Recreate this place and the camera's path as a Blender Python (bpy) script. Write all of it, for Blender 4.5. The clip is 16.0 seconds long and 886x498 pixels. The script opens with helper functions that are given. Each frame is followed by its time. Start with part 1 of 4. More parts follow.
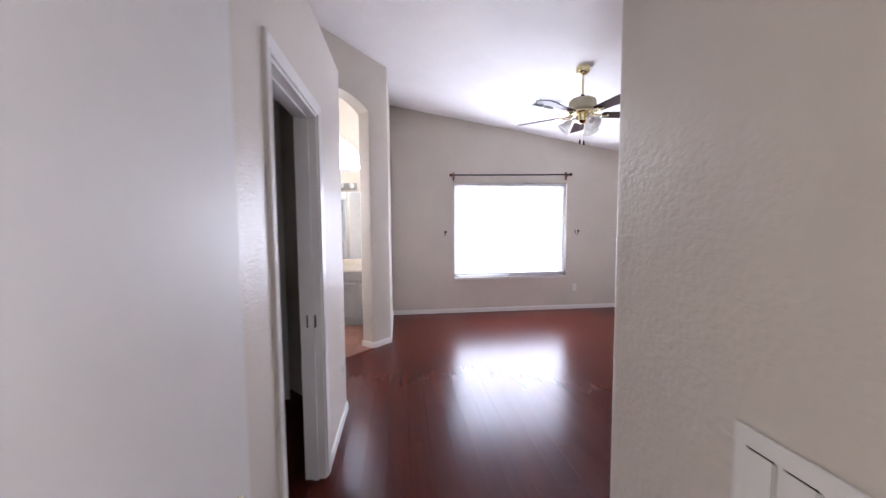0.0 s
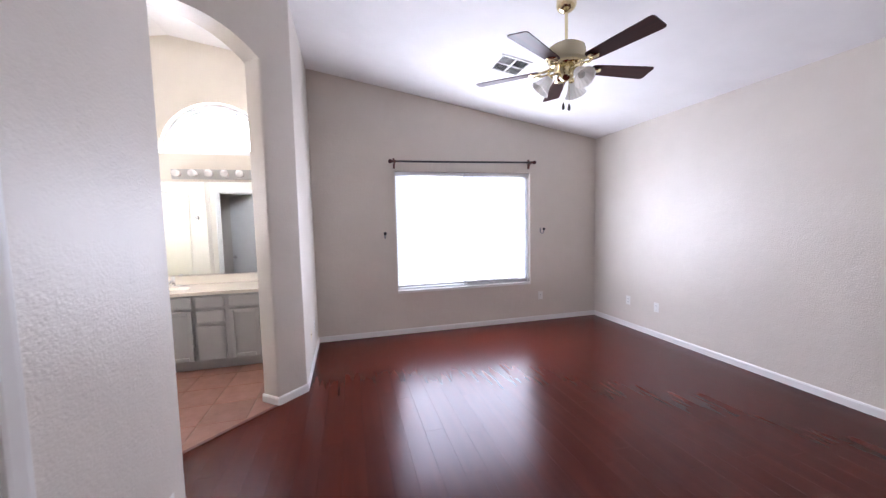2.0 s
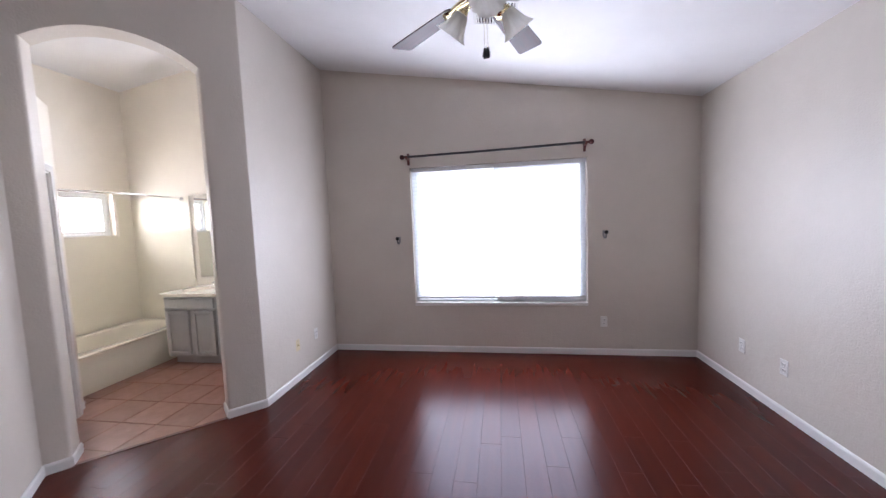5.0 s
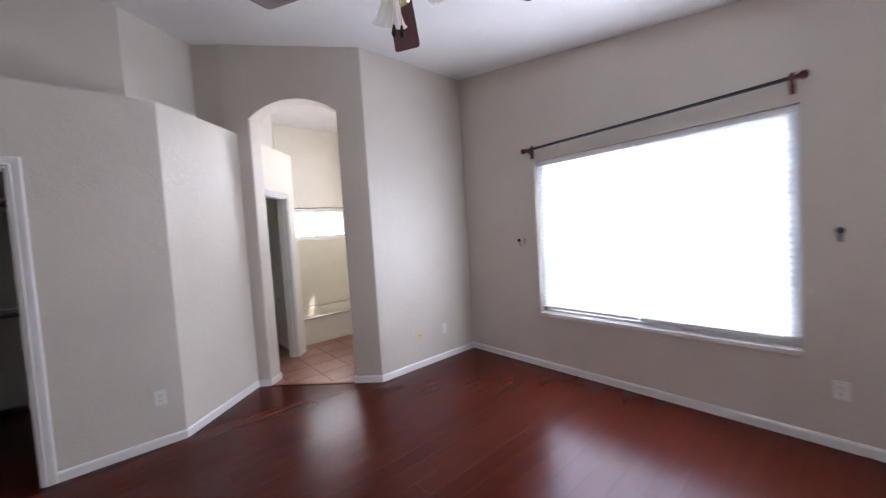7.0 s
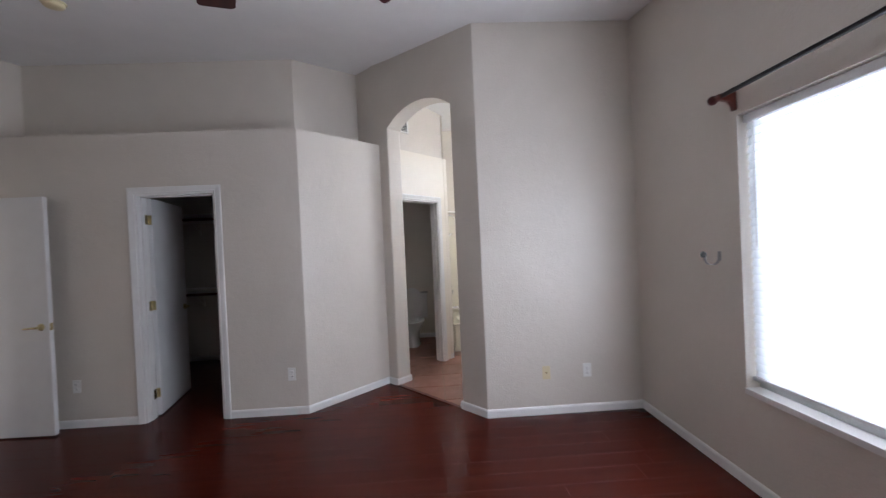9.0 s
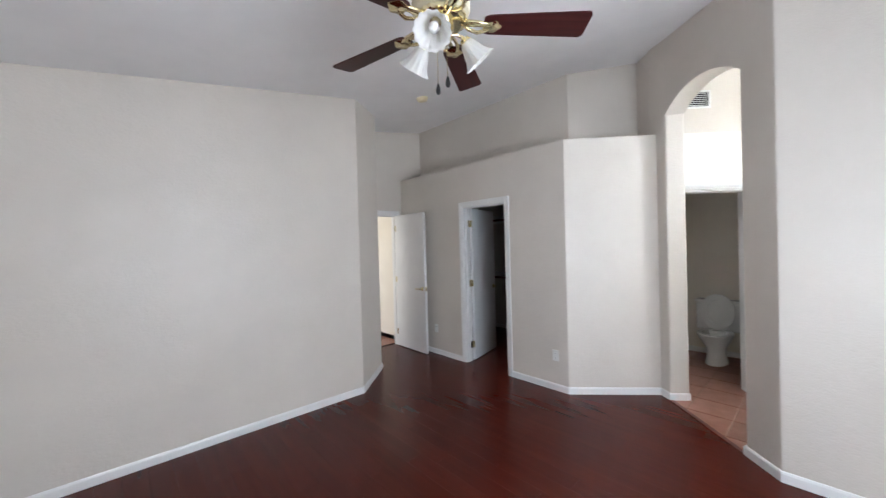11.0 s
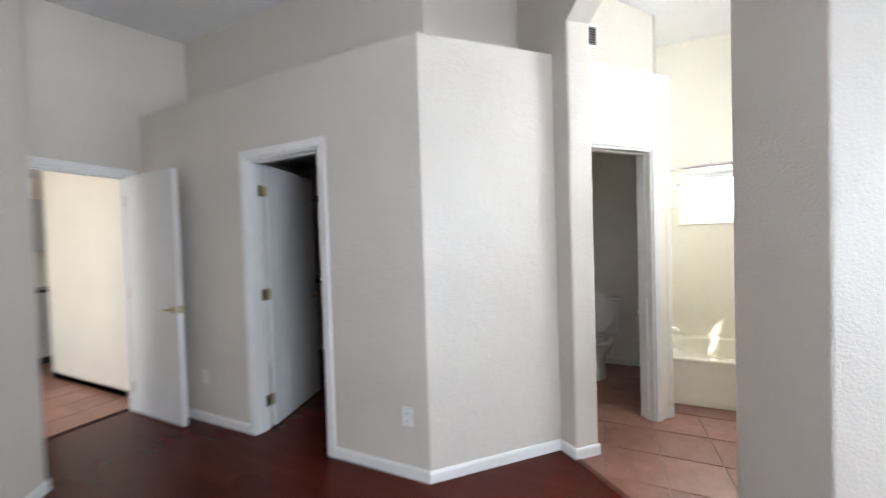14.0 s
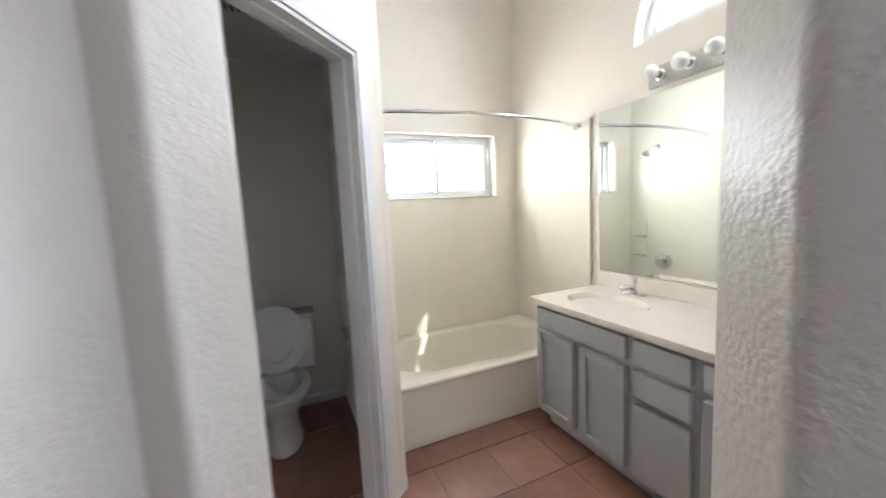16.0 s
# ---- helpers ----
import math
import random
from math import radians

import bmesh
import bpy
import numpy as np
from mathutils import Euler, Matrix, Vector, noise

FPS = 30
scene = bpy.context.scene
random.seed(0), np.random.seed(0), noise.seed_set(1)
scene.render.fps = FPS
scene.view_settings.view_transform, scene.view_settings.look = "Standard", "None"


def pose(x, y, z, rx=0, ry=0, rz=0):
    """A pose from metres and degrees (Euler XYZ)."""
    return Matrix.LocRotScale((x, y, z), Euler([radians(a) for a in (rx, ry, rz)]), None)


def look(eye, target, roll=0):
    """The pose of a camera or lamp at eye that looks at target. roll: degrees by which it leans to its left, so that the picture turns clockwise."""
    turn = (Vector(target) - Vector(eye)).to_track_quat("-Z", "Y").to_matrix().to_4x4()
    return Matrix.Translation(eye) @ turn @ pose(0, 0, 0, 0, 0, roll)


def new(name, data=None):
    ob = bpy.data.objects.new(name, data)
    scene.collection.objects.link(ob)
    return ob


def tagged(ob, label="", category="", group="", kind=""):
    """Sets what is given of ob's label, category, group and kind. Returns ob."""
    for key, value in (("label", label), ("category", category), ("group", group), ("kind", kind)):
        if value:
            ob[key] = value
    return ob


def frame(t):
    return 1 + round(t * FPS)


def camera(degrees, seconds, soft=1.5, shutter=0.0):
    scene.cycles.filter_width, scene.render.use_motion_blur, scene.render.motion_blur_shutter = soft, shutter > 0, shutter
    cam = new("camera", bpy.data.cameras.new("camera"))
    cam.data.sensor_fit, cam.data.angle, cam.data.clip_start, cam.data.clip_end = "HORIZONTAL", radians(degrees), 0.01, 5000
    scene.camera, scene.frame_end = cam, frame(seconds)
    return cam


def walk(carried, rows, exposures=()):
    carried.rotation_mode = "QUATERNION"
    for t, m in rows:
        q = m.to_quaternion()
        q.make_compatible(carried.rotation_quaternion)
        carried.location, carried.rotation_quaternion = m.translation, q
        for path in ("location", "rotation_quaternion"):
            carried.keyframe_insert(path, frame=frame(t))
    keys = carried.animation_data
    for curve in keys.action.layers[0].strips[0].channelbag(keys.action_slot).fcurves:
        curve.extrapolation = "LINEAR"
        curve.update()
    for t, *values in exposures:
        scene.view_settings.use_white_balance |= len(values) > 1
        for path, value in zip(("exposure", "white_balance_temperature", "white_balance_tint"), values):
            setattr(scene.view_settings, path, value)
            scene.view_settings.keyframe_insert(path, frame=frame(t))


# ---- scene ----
cam = camera(102.9, 16.0, 1.3, 0.5)
PATH = [
    (0, (0.45, -2.773, 1.45), (0.682, -0.791, 1.315), -0.4),
    (0.5, (0.516, -2.436, 1.443), (0.851, -0.468, 1.314), -1.0),
    (0.8, (0.591, -2.202, 1.457), (0.97, -0.243, 1.323), -0.8),
    (1, (0.659, -2.08, 1.434), (1.055, -0.123, 1.312), -1.1),
    (1.5, (0.661, -1.779, 1.454), (1.14, 0.157, 1.312), -1.2),
    (2, (0.71, -1.65, 1.451), (1.22, 0.278, 1.307), -1.3),
    (2.5, (0.814, -1.578, 1.454), (1.284, 0.36, 1.308), -1.3),
    (3, (0.893, -1.475, 1.451), (1.262, 0.485, 1.296), -1.3),
    (3.5, (1.068, -1.292, 1.479), (1.359, 0.68, 1.311), -1.3),
    (6, (2.997, -0.815, 1.524), (2.109, 0.972, 1.398), -3.1),
    (6.5, (3.18, -0.568, 1.469), (2.005, 1.047, 1.365), -3.4),
    (7, (3.406, -0.206, 1.472), (1.902, 1.109, 1.379), -3.6),
    (7.5, (3.429, 0.16, 1.428), (1.67, 1.11, 1.373), -3.4),
    (8, (3.359, 0.48, 1.445), (1.472, 1.144, 1.412), -3.1),
    (8.5, (3.359, 0.84, 1.481), (1.395, 1.218, 1.458), -2.8),
    (9, (3.251, 1.157, 1.466), (1.253, 1.234, 1.449), -2.6),
    (9.5, (3.123, 1.526, 1.461), (1.152, 1.182, 1.459), -2.7),
    (10, (3.223, 1.662, 1.551), (1.424, 0.789, 1.518), -2.1),
    (12.3, (3.376, 1.878, 1.553), (2.254, 0.222, 1.549), -0.7),
    (12.5, (3.222, 1.809, 1.555), (2.091, 0.16, 1.538), -0.7),
    (13, (2.774, 1.522, 1.53), (1.459, 0.016, 1.499), -0.8),
    (13.5, (2.313, 1.173, 1.472), (0.742, -0.064, 1.425), -1.3),
    (14, (1.803, 0.926, 1.397), (-0.024, 0.112, 1.357), -1.8),
    (14.5, (1.346, 0.792, 1.406), (-0.596, 0.318, 1.337), -2.3),
    (15, (0.958, 0.723, 1.422), (-1.037, 0.64, 1.311), -3.4),
    (15.5, (0.554, 0.835, 1.409), (-1.396, 1.244, 1.234), -3.3),
    (16, (0.257, 0.971, 1.383), (-1.563, 1.774, 1.171), -2.9),
]
walk(cam, [(t, look(eye, target, roll)) for t, eye, target, roll in PATH], [(0, .80, 6060, 20), (.5, .90, 6060, 20), (1.2, .88, 6060, 20), (2, .64, 6060, 20), (3, .24, 6070, 20), (6, .16, 6040, 18.5), (7, .10, 6100, 17.5), (8, -.02, 6110, 16.5), (8.5, -.06, 6120, 15.5), (9.5, -.28, 6080, 12.5), (10, .0, 6060, 10), (12.3, .66, 6080, 8), (13.2, .70, 6060, 7), (14.5, .58, 5930, 8), (15, .66, 5820, 9), (15.5, .40, 5830, 9), (16, .26, 5880, 10)])

# ---- light and world ----
world = bpy.data.worlds.new("sky")
scene.world = world
world.use_nodes = True
wn = world.node_tree
sky = wn.nodes.new("ShaderNodeTexSky")
sky.sky_type = 'NISHITA'
sky.sun_disc = False
SUN_DIR = Vector((-1.37, -1.07, -2.08)).normalized()      # the way the sunlight travels
sky.sun_elevation = math.asin(-SUN_DIR.z)
sky.sun_rotation = math.atan2(-SUN_DIR.x, -SUN_DIR.y)
wn.nodes["Background"].inputs[1].default_value = 0.12
wn.links.new(sky.outputs[0], wn.nodes["Background"].inputs[0])
sun = new("sun", bpy.data.lights.new("sun", 'SUN'))
sun.data.energy, sun.data.angle, sun.data.color = 4.0, radians(0.5), (1.0, 0.94, 0.86)
sun.matrix_world = look((0, 0, 8), Vector((0, 0, 8)) + SUN_DIR)


def area_lamp(name, at, towards, w, h, watts, colour):
    """Skylight that enters by an opening; the hall's fill has no opening."""
    lamp = new(name, bpy.data.lights.new(name, 'AREA'))
    lamp.data.shape, lamp.data.size, lamp.data.size_y = 'RECTANGLE', w, h
    lamp.data.energy, lamp.data.color = watts, colour
    lamp.matrix_world = look(at, towards)
    return lamp


XE, YN, YS, XW = 4.31, 2.937, -1.572, 0.290
WX0, WX1, WZ0, WZ1 = 1.303, 3.225, 0.565, 2.135          # bedroom window
SLOPE, EAVE, RIDGE = 0.165, 2.655, -1.1
area_lamp("window_sky", ((WX0 + WX1) / 2, YN + 0.20, (WZ0 + WZ1) / 2), ((WX0 + WX1) / 2, 0, (WZ0 + WZ1) / 2), WX1 - WX0, WZ1 - WZ0, 60, (0.88, 0.93, 1.0))
area_lamp("blind_sky", ((WX0 + WX1) / 2, YN + 0.006, (WZ0 + WZ1) / 2 + .03), ((WX0 + WX1) / 2, 0, (WZ0 + WZ1) / 2 + .03), WX1 - WX0 - .05, WZ1 - WZ0 - .17, 54, (0.87, 0.92, 1.0))
area_lamp("lunette_sky", (-0.69, YN + 0.20, 2.55), (-0.69, 0, 2.4), 1.1, 0.5, 33, (0.92, 0.96, 1.0))
area_lamp("bath_window_sky", (-2.70, 2.2, 1.75), (0, 1.5, 1.2), 1.05, 0.5, 14, (1.0, 0.98, 0.94))
# added fill that brightens the hall; no window is built or seen there
area_lamp("hall_fill", (2.6, -3.9, 1.5), (0, -3.7, 1.3), 1.1, 1.6, 26, (1.0, 0.95, 0.86))


def ceil_z(x):
    return EAVE + SLOPE * (XE - x) if x > RIDGE else EAVE + SLOPE * (XE - RIDGE) - SLOPE * (RIDGE - x)


# ---- materials ----
def material(name, rough=0.5, metal=0.0, colour=(0.8, 0.8, 0.8)):
    m = bpy.data.materials.new(name)
    m.use_nodes = True
    p = m.node_tree.nodes["Principled BSDF"]
    p.inputs["Roughness"].default_value = rough
    p.inputs["Metallic"].default_value = metal
    p.inputs["Base Color"].default_value = (*colour, 1)
    return m


def node(m, kind, **values):
    n = m.node_tree.nodes.new(kind)
    for key, value in values.items():
        n.inputs[key.replace("_", " ")].default_value = value
    return n


def wire(m, a, out, b, into):
    m.node_tree.links.new(a.outputs[out], b.inputs[into])


def coords(m, scale=(1, 1, 1), out="Object"):
    tc, mp = m.node_tree.nodes.new("ShaderNodeTexCoord"), m.node_tree.nodes.new("ShaderNodeMapping")
    mp.inputs["Scale"].default_value = scale
    wire(m, tc, out, mp, "Vector")
    return mp


def ramp(m, stops):
    r = m.node_tree.nodes.new("ShaderNodeValToRGB")
    while len(r.color_ramp.elements) < len(stops):
        r.color_ramp.elements.new(0.5)
    for e, (pos, c) in zip(r.color_ramp.elements, stops):
        e.position, e.color = pos, (*c, 1)
    return r


def painted(name, c, rough=0.5, bump=0.25, size=90, spread=0.035):
    """Painted drywall: orange-peel relief, faint roller marks and scuffs."""
    m = material(name, rough)
    p = m.node_tree.nodes["Principled BSDF"]
    mp = coords(m)
    big = node(m, "ShaderNodeTexNoise", Scale=1.3, Detail=4.0, Roughness=0.6)
    wire(m, mp, 0, big, "Vector")
    dark = tuple(v * (1 - spread * 1.6) for v in c)
    light = tuple(min(1, v * (1 + spread)) for v in c)
    r = ramp(m, [(0.3, dark), (0.7, light)])
    wire(m, big, "Fac", r, "Fac")
    wire(m, r, "Color", p, "Base Color")
    peel = node(m, "ShaderNodeTexNoise", Scale=size, Detail=2.5, Roughness=0.55)
    wire(m, mp, 0, peel, "Vector")
    knock = node(m, "ShaderNodeTexNoise", Scale=size * 0.22, Detail=2.0)
    wire(m, mp, 0, knock, "Vector")
    mix = node(m, "ShaderNodeMath")
    mix.operation = 'ADD'
    wire(m, peel, "Fac", mix, 0)
    wire(m, knock, "Fac", mix, 1)
    b = node(m, "ShaderNodeBump", Strength=bump, Distance=0.004)
    wire(m, mix, 0, b, "Height")
    wire(m, b, "Normal", p, "Normal")
    return m


def wood(name, c0, c1, rough, grain=(30, 1.6, 30), coat=0.0, bump=0.06, tones=(0.78, 1.2), spec=0.5):
    """Stained timber with long grain, each board of its own tone."""
    m = material(name, rough)
    p = m.node_tree.nodes["Principled BSDF"]
    info = m.node_tree.nodes.new("ShaderNodeObjectInfo")
    mp = coords(m, grain)
    shift = node(m, "ShaderNodeVectorMath")
    shift.operation = 'ADD'
    mul = node(m, "ShaderNodeMath")
    mul.operation = 'MULTIPLY'
    mul.inputs[1].default_value = 37.0
    wire(m, info, "Random", mul, 0)
    wire(m, mp, 0, shift, 0)
    wire(m, mul, 0, shift, 1)
    n = node(m, "ShaderNodeTexNoise", Scale=1.0, Detail=2.0, Roughness=0.5, Distortion=0.1)
    wire(m, shift, 0, n, "Vector")
    r = ramp(m, [(0.28, c0), (0.72, c1)])
    wire(m, n, "Fac", r, "Fac")
    tone = node(m, "ShaderNodeMapRange")
    tone.inputs["To Min"].default_value, tone.inputs["To Max"].default_value = tones
    wire(m, info, "Random", tone, "Value")
    hsv = node(m, "ShaderNodeHueSaturation")
    wire(m, r, "Color", hsv, "Color")
    wire(m, tone, "Result", hsv, "Value")
    wire(m, hsv, "Color", p, "Base Color")
    rr = node(m, "ShaderNodeMapRange")
    rr.inputs["To Min"].default_value, rr.inputs["To Max"].default_value = rough * 0.98, rough * 1.03
    wire(m, n, "Fac", rr, "Value")
    wire(m, rr, "Result", p, "Roughness")
    if bump:
        b = node(m, "ShaderNodeBump", Strength=bump, Distance=0.002)
        wire(m, n, "Fac", b, "Height")
        wire(m, b, "Normal", p, "Normal")
    p.inputs["Coat Weight"].default_value = coat
    p.inputs["Specular IOR Level"].default_value = spec
    p.inputs["Coat Roughness"].default_value = 0.12
    return m


def tiled(name, c0, c1, rough):
    m = material(name, rough)
    p = m.node_tree.nodes["Principled BSDF"]
    info = m.node_tree.nodes.new("ShaderNodeObjectInfo")
    mp = coords(m)
    n = node(m, "ShaderNodeTexNoise", Scale=9.0, Detail=5.0, Roughness=0.65)
    n.noise_dimensions = '4D'
    wire(m, mp, 0, n, "Vector")
    mul = node(m, "ShaderNodeMath")
    mul.operation = 'MULTIPLY'
    mul.inputs[1].default_value = 50
    wire(m, info, "Random", mul, 0)
    wire(m, mul, 0, n, "W")
    r = ramp(m, [(0.3, c0), (0.7, c1)])
    wire(m, n, "Fac", r, "Fac")
    tone = node(m, "ShaderNodeMapRange")
    tone.inputs["To Min"].default_value, tone.inputs["To Max"].default_value = 0.88, 1.12
    wire(m, info, "Random", tone, "Value")
    hsv = node(m, "ShaderNodeHueSaturation")
    wire(m, r, "Color", hsv, "Color")
    wire(m, tone, "Result", hsv, "Value")
    wire(m, hsv, "Color", p, "Base Color")
    fine = node(m, "ShaderNodeTexNoise", Scale=60.0, Detail=3.0)
    wire(m, mp, 0, fine, "Vector")
    b = node(m, "ShaderNodeBump", Strength=0.15, Distance=0.003)
    wire(m, fine, "Fac", b, "Height")
    wire(m, b, "Normal", p, "Normal")
    return m


def smooth_mat(name, c, rough, metal=0.0, spread=0.05, scale=6.0, bump=0.0):
    """A manufactured surface with faint smudges."""
    m = material(name, rough, metal)
    p = m.node_tree.nodes["Principled BSDF"]
    mp = coords(m)
    n = node(m, "ShaderNodeTexNoise", Scale=scale, Detail=5.0, Roughness=0.6)
    wire(m, mp, 0, n, "Vector")
    r = ramp(m, [(0.3, tuple(v * (1 - spread) for v in c)), (0.7, c)])
    wire(m, n, "Fac", r, "Fac")
    wire(m, r, "Color", p, "Base Color")
    rr = node(m, "ShaderNodeMapRange")
    rr.inputs["To Min"].default_value, rr.inputs["To Max"].default_value = rough * 0.8, min(1, rough * 1.25)
    wire(m, n, "Fac", rr, "Value")
    wire(m, rr, "Result", p, "Roughness")
    if bump:
        b = node(m, "ShaderNodeBump", Strength=bump, Distance=0.002)
        fine = node(m, "ShaderNodeTexNoise", Scale=scale * 20, Detail=2.0)
        wire(m, mp, 0, fine, "Vector")
        wire(m, fine, "Fac", b, "Height")
        wire(m, b, "Normal", p, "Normal")
    return m


WALL = painted("wall_paint", (0.655, 0.600, 0.534), rough=0.40, bump=0.55)
CEIL = painted("ceiling_paint", (0.84, 0.825, 0.815), rough=0.7, bump=0.18, size=70)
BATHWALL = painted("bath_paint", (0.80, 0.742, 0.645), rough=0.4, bump=0.18)
TRIM = smooth_mat("trim_paint", (0.80, 0.79, 0.77), 0.32)
DOORP = smooth_mat("door_paint", (0.76, 0.755, 0.745), 0.5, bump=0.04)
FLOORW = wood("cherry_laminate", (0.060, 0.0094, 0.0051), (0.078, 0.0128, 0.0071), 0.24, grain=(16, 1.1, 16), coat=0.0, bump=0.0, tones=(0.96, 1.04), spec=0.18)
# the sky's blue is put into the gloss colour to tint the window's reflection
FLOORW.node_tree.nodes["Principled BSDF"].inputs["Specular Tint"].default_value = (0.80, 0.79, 1.0, 1)
UNDER = smooth_mat("subfloor", (0.03, 0.008, 0.005), 0.8)
TILE = tiled("terracotta_tile", (0.25, 0.115, 0.080), (0.35, 0.18, 0.135), 0.36)
GROUT = smooth_mat("grout", (0.30, 0.22, 0.17), 0.9, scale=30)
HALLT = smooth_mat("hall_floor", (0.20, 0.12, 0.075), 0.35, spread=0.2)
BLADE = wood("mahogany", (0.030, 0.005, 0.005), (0.060, 0.011, 0.010), 0.46, grain=(2.5, 40, 40), bump=0.02, spec=0.28)
RODWOOD = wood("cherry_rod", (0.07, 0.012, 0.008), (0.14, 0.028, 0.016), 0.3)
BRASS = smooth_mat("brass", (0.80, 0.70, 0.43), 0.17, 1.0, spread=0.12)
CHROME = smooth_mat("chrome", (0.80, 0.80, 0.81), 0.10, 1.0)
NICKEL = smooth_mat("brushed_nickel", (0.55, 0.54, 0.52), 0.3, 1.0)
BLACK = smooth_mat("black_iron", (0.008, 0.0075, 0.0075), 0.6)
# near-black colour that stands in for shade inside slots, gaps and ducts
DARK = smooth_mat("gap_shade", (0.01, 0.01, 0.01), 0.9)
PLASTIC = smooth_mat("white_plastic", (0.80, 0.79, 0.76), 0.35)
IVORY = smooth_mat("ivory_plastic", (0.70, 0.60, 0.38), 0.35)
ALMOND = smooth_mat("almond_acrylic", (0.84, 0.79, 0.66), 0.16, spread=0.03)
MARBLE = smooth_mat("cultured_marble", (0.84, 0.78, 0.68), 0.14, spread=0.06)
CABINET = smooth_mat("grey_cabinet_paint", (0.46, 0.455, 0.445), 0.4, spread=0.06, bump=0.04)
PORCELAIN = smooth_mat("porcelain", (0.82, 0.81, 0.78), 0.08, spread=0.02)
VINYL = smooth_mat("white_vinyl", (0.80, 0.81, 0.82), 0.4)
MIRROR = material("mirror_silver", 0.015, 1.0, (0.86, 0.89, 0.87))
CLOSETP = painted("closet_paint", (0.66, 0.62, 0.57), rough=0.6)

GLASS = material("window_glass", 0.02, 0.0, (1, 1, 1))
GLASS.node_tree.nodes["Principled BSDF"].inputs["Transmission Weight"].default_value = 1.0
GLASS.node_tree.nodes["Principled BSDF"].inputs["IOR"].default_value = 1.02
FROST = material("frosted_shade", 0.4, 0.0, (0.92, 0.91, 0.885))
frost_through = node(FROST, "ShaderNodeBsdfTranslucent", Color=(0.90, 0.89, 0.87, 1))
frost_mix = node(FROST, "ShaderNodeMixShader", Fac=0.5)
wire(FROST, FROST.node_tree.nodes["Principled BSDF"], 0, frost_mix, 1)
wire(FROST, frost_through, 0, frost_mix, 2)
wire(FROST, frost_mix, 0, FROST.node_tree.nodes["Material Output"], "Surface")
SLAT = smooth_mat("blind_slat", (0.86, 0.87, 0.88), 0.35)
sp = SLAT.node_tree.nodes["Principled BSDF"]
through_slat = node(SLAT, "ShaderNodeBsdfTranslucent", Color=(0.86, 0.88, 0.90, 1))
slat_mix = node(SLAT, "ShaderNodeMixShader", Fac=0.7)
wire(SLAT, sp, 0, slat_mix, 1)
wire(SLAT, through_slat, 0, slat_mix, 2)
wire(SLAT, slat_mix, 0, SLAT.node_tree.nodes["Material Output"], "Surface")
ENAMEL = smooth_mat("cream_enamel", (0.62, 0.56, 0.40), 0.22, spread=0.08)
STEEL = smooth_mat("grey_steel", (0.30, 0.30, 0.30), 0.35, 0.7)


# ---- mesh helpers ----
def part(name, bm, mat, parent=None, label="", smooth=None, kind=""):
    """Links a bmesh as one mesh object, under a thing or a part where one is given."""
    bmesh.ops.recalc_face_normals(bm, faces=bm.faces)
    me = bpy.data.meshes.new(name)
    bm.to_mesh(me)
    bm.free()
    me.materials.append(mat)
    if smooth is not None:
        for f in me.polygons:
            f.use_smooth = True
        me.set_sharp_from_angle(angle=radians(smooth))
    ob = new(name, me)
    ob.parent = parent
    return tagged(ob, label, kind=kind)


def thing(name, at, rz, label, category, group="", kind=""):
    ob = new(name)
    ob.empty_display_size = 0.1
    ob.matrix_world = pose(*at, 0, 0, rz)
    return tagged(ob, label, category, group, kind)


def box(bm, x0, x1, y0, y1, z0, z1, bevel=0.0, segments=2, m=None):
    made = bmesh.ops.create_cube(bm, size=1.0)["verts"]
    for v in made:
        v.co = Vector((x0 + (v.co.x + .5) * (x1 - x0), y0 + (v.co.y + .5) * (y1 - y0), z0 + (v.co.z + .5) * (z1 - z0)))
    if bevel:
        edges = list({e for v in made for e in v.link_edges})
        out = bmesh.ops.bevel(bm, geom=edges, offset=bevel, segments=segments, affect='EDGES', profile=0.5)
        made = list({v for f in out["faces"] for v in f.verts} | {v for v in made if v.is_valid})
    if m is not None:
        bmesh.ops.transform(bm, matrix=m, verts=[v for v in made if v.is_valid])
    return bm


def abox(*args, **kw):
    return box(bmesh.new(), *args, **kw)


def lathe(bm, profile, segments=24, m=None, flute=None):
    """Turns (radius, height) pairs round z. flute(angle, i) scales a radius."""
    rings = []
    for i, (r, z) in enumerate(profile):
        if r < 1e-5:
            rings.append([bm.verts.new((0, 0, z))])
            continue
        ring = []
        for k in range(segments):
            a = 2 * math.pi * k / segments
            q = r * (flute(a, i) if flute else 1)
            ring.append(bm.verts.new((q * math.cos(a), q * math.sin(a), z)))
        rings.append(ring)
    for a, b in zip(rings, rings[1:]):
        for k in range(segments):
            j = (k + 1) % segments
            if len(a) == 1 and len(b) == 1:
                continue
            if len(a) == 1:
                bm.faces.new((a[0], b[k], b[j]))
            elif len(b) == 1:
                bm.faces.new((a[k], a[j], b[0]))
            else:
                bm.faces.new((a[k], a[j], b[j], b[k]))
    if m is not None:
        bmesh.ops.transform(bm, matrix=m, verts=[v for ring in rings for v in ring])
    return bm


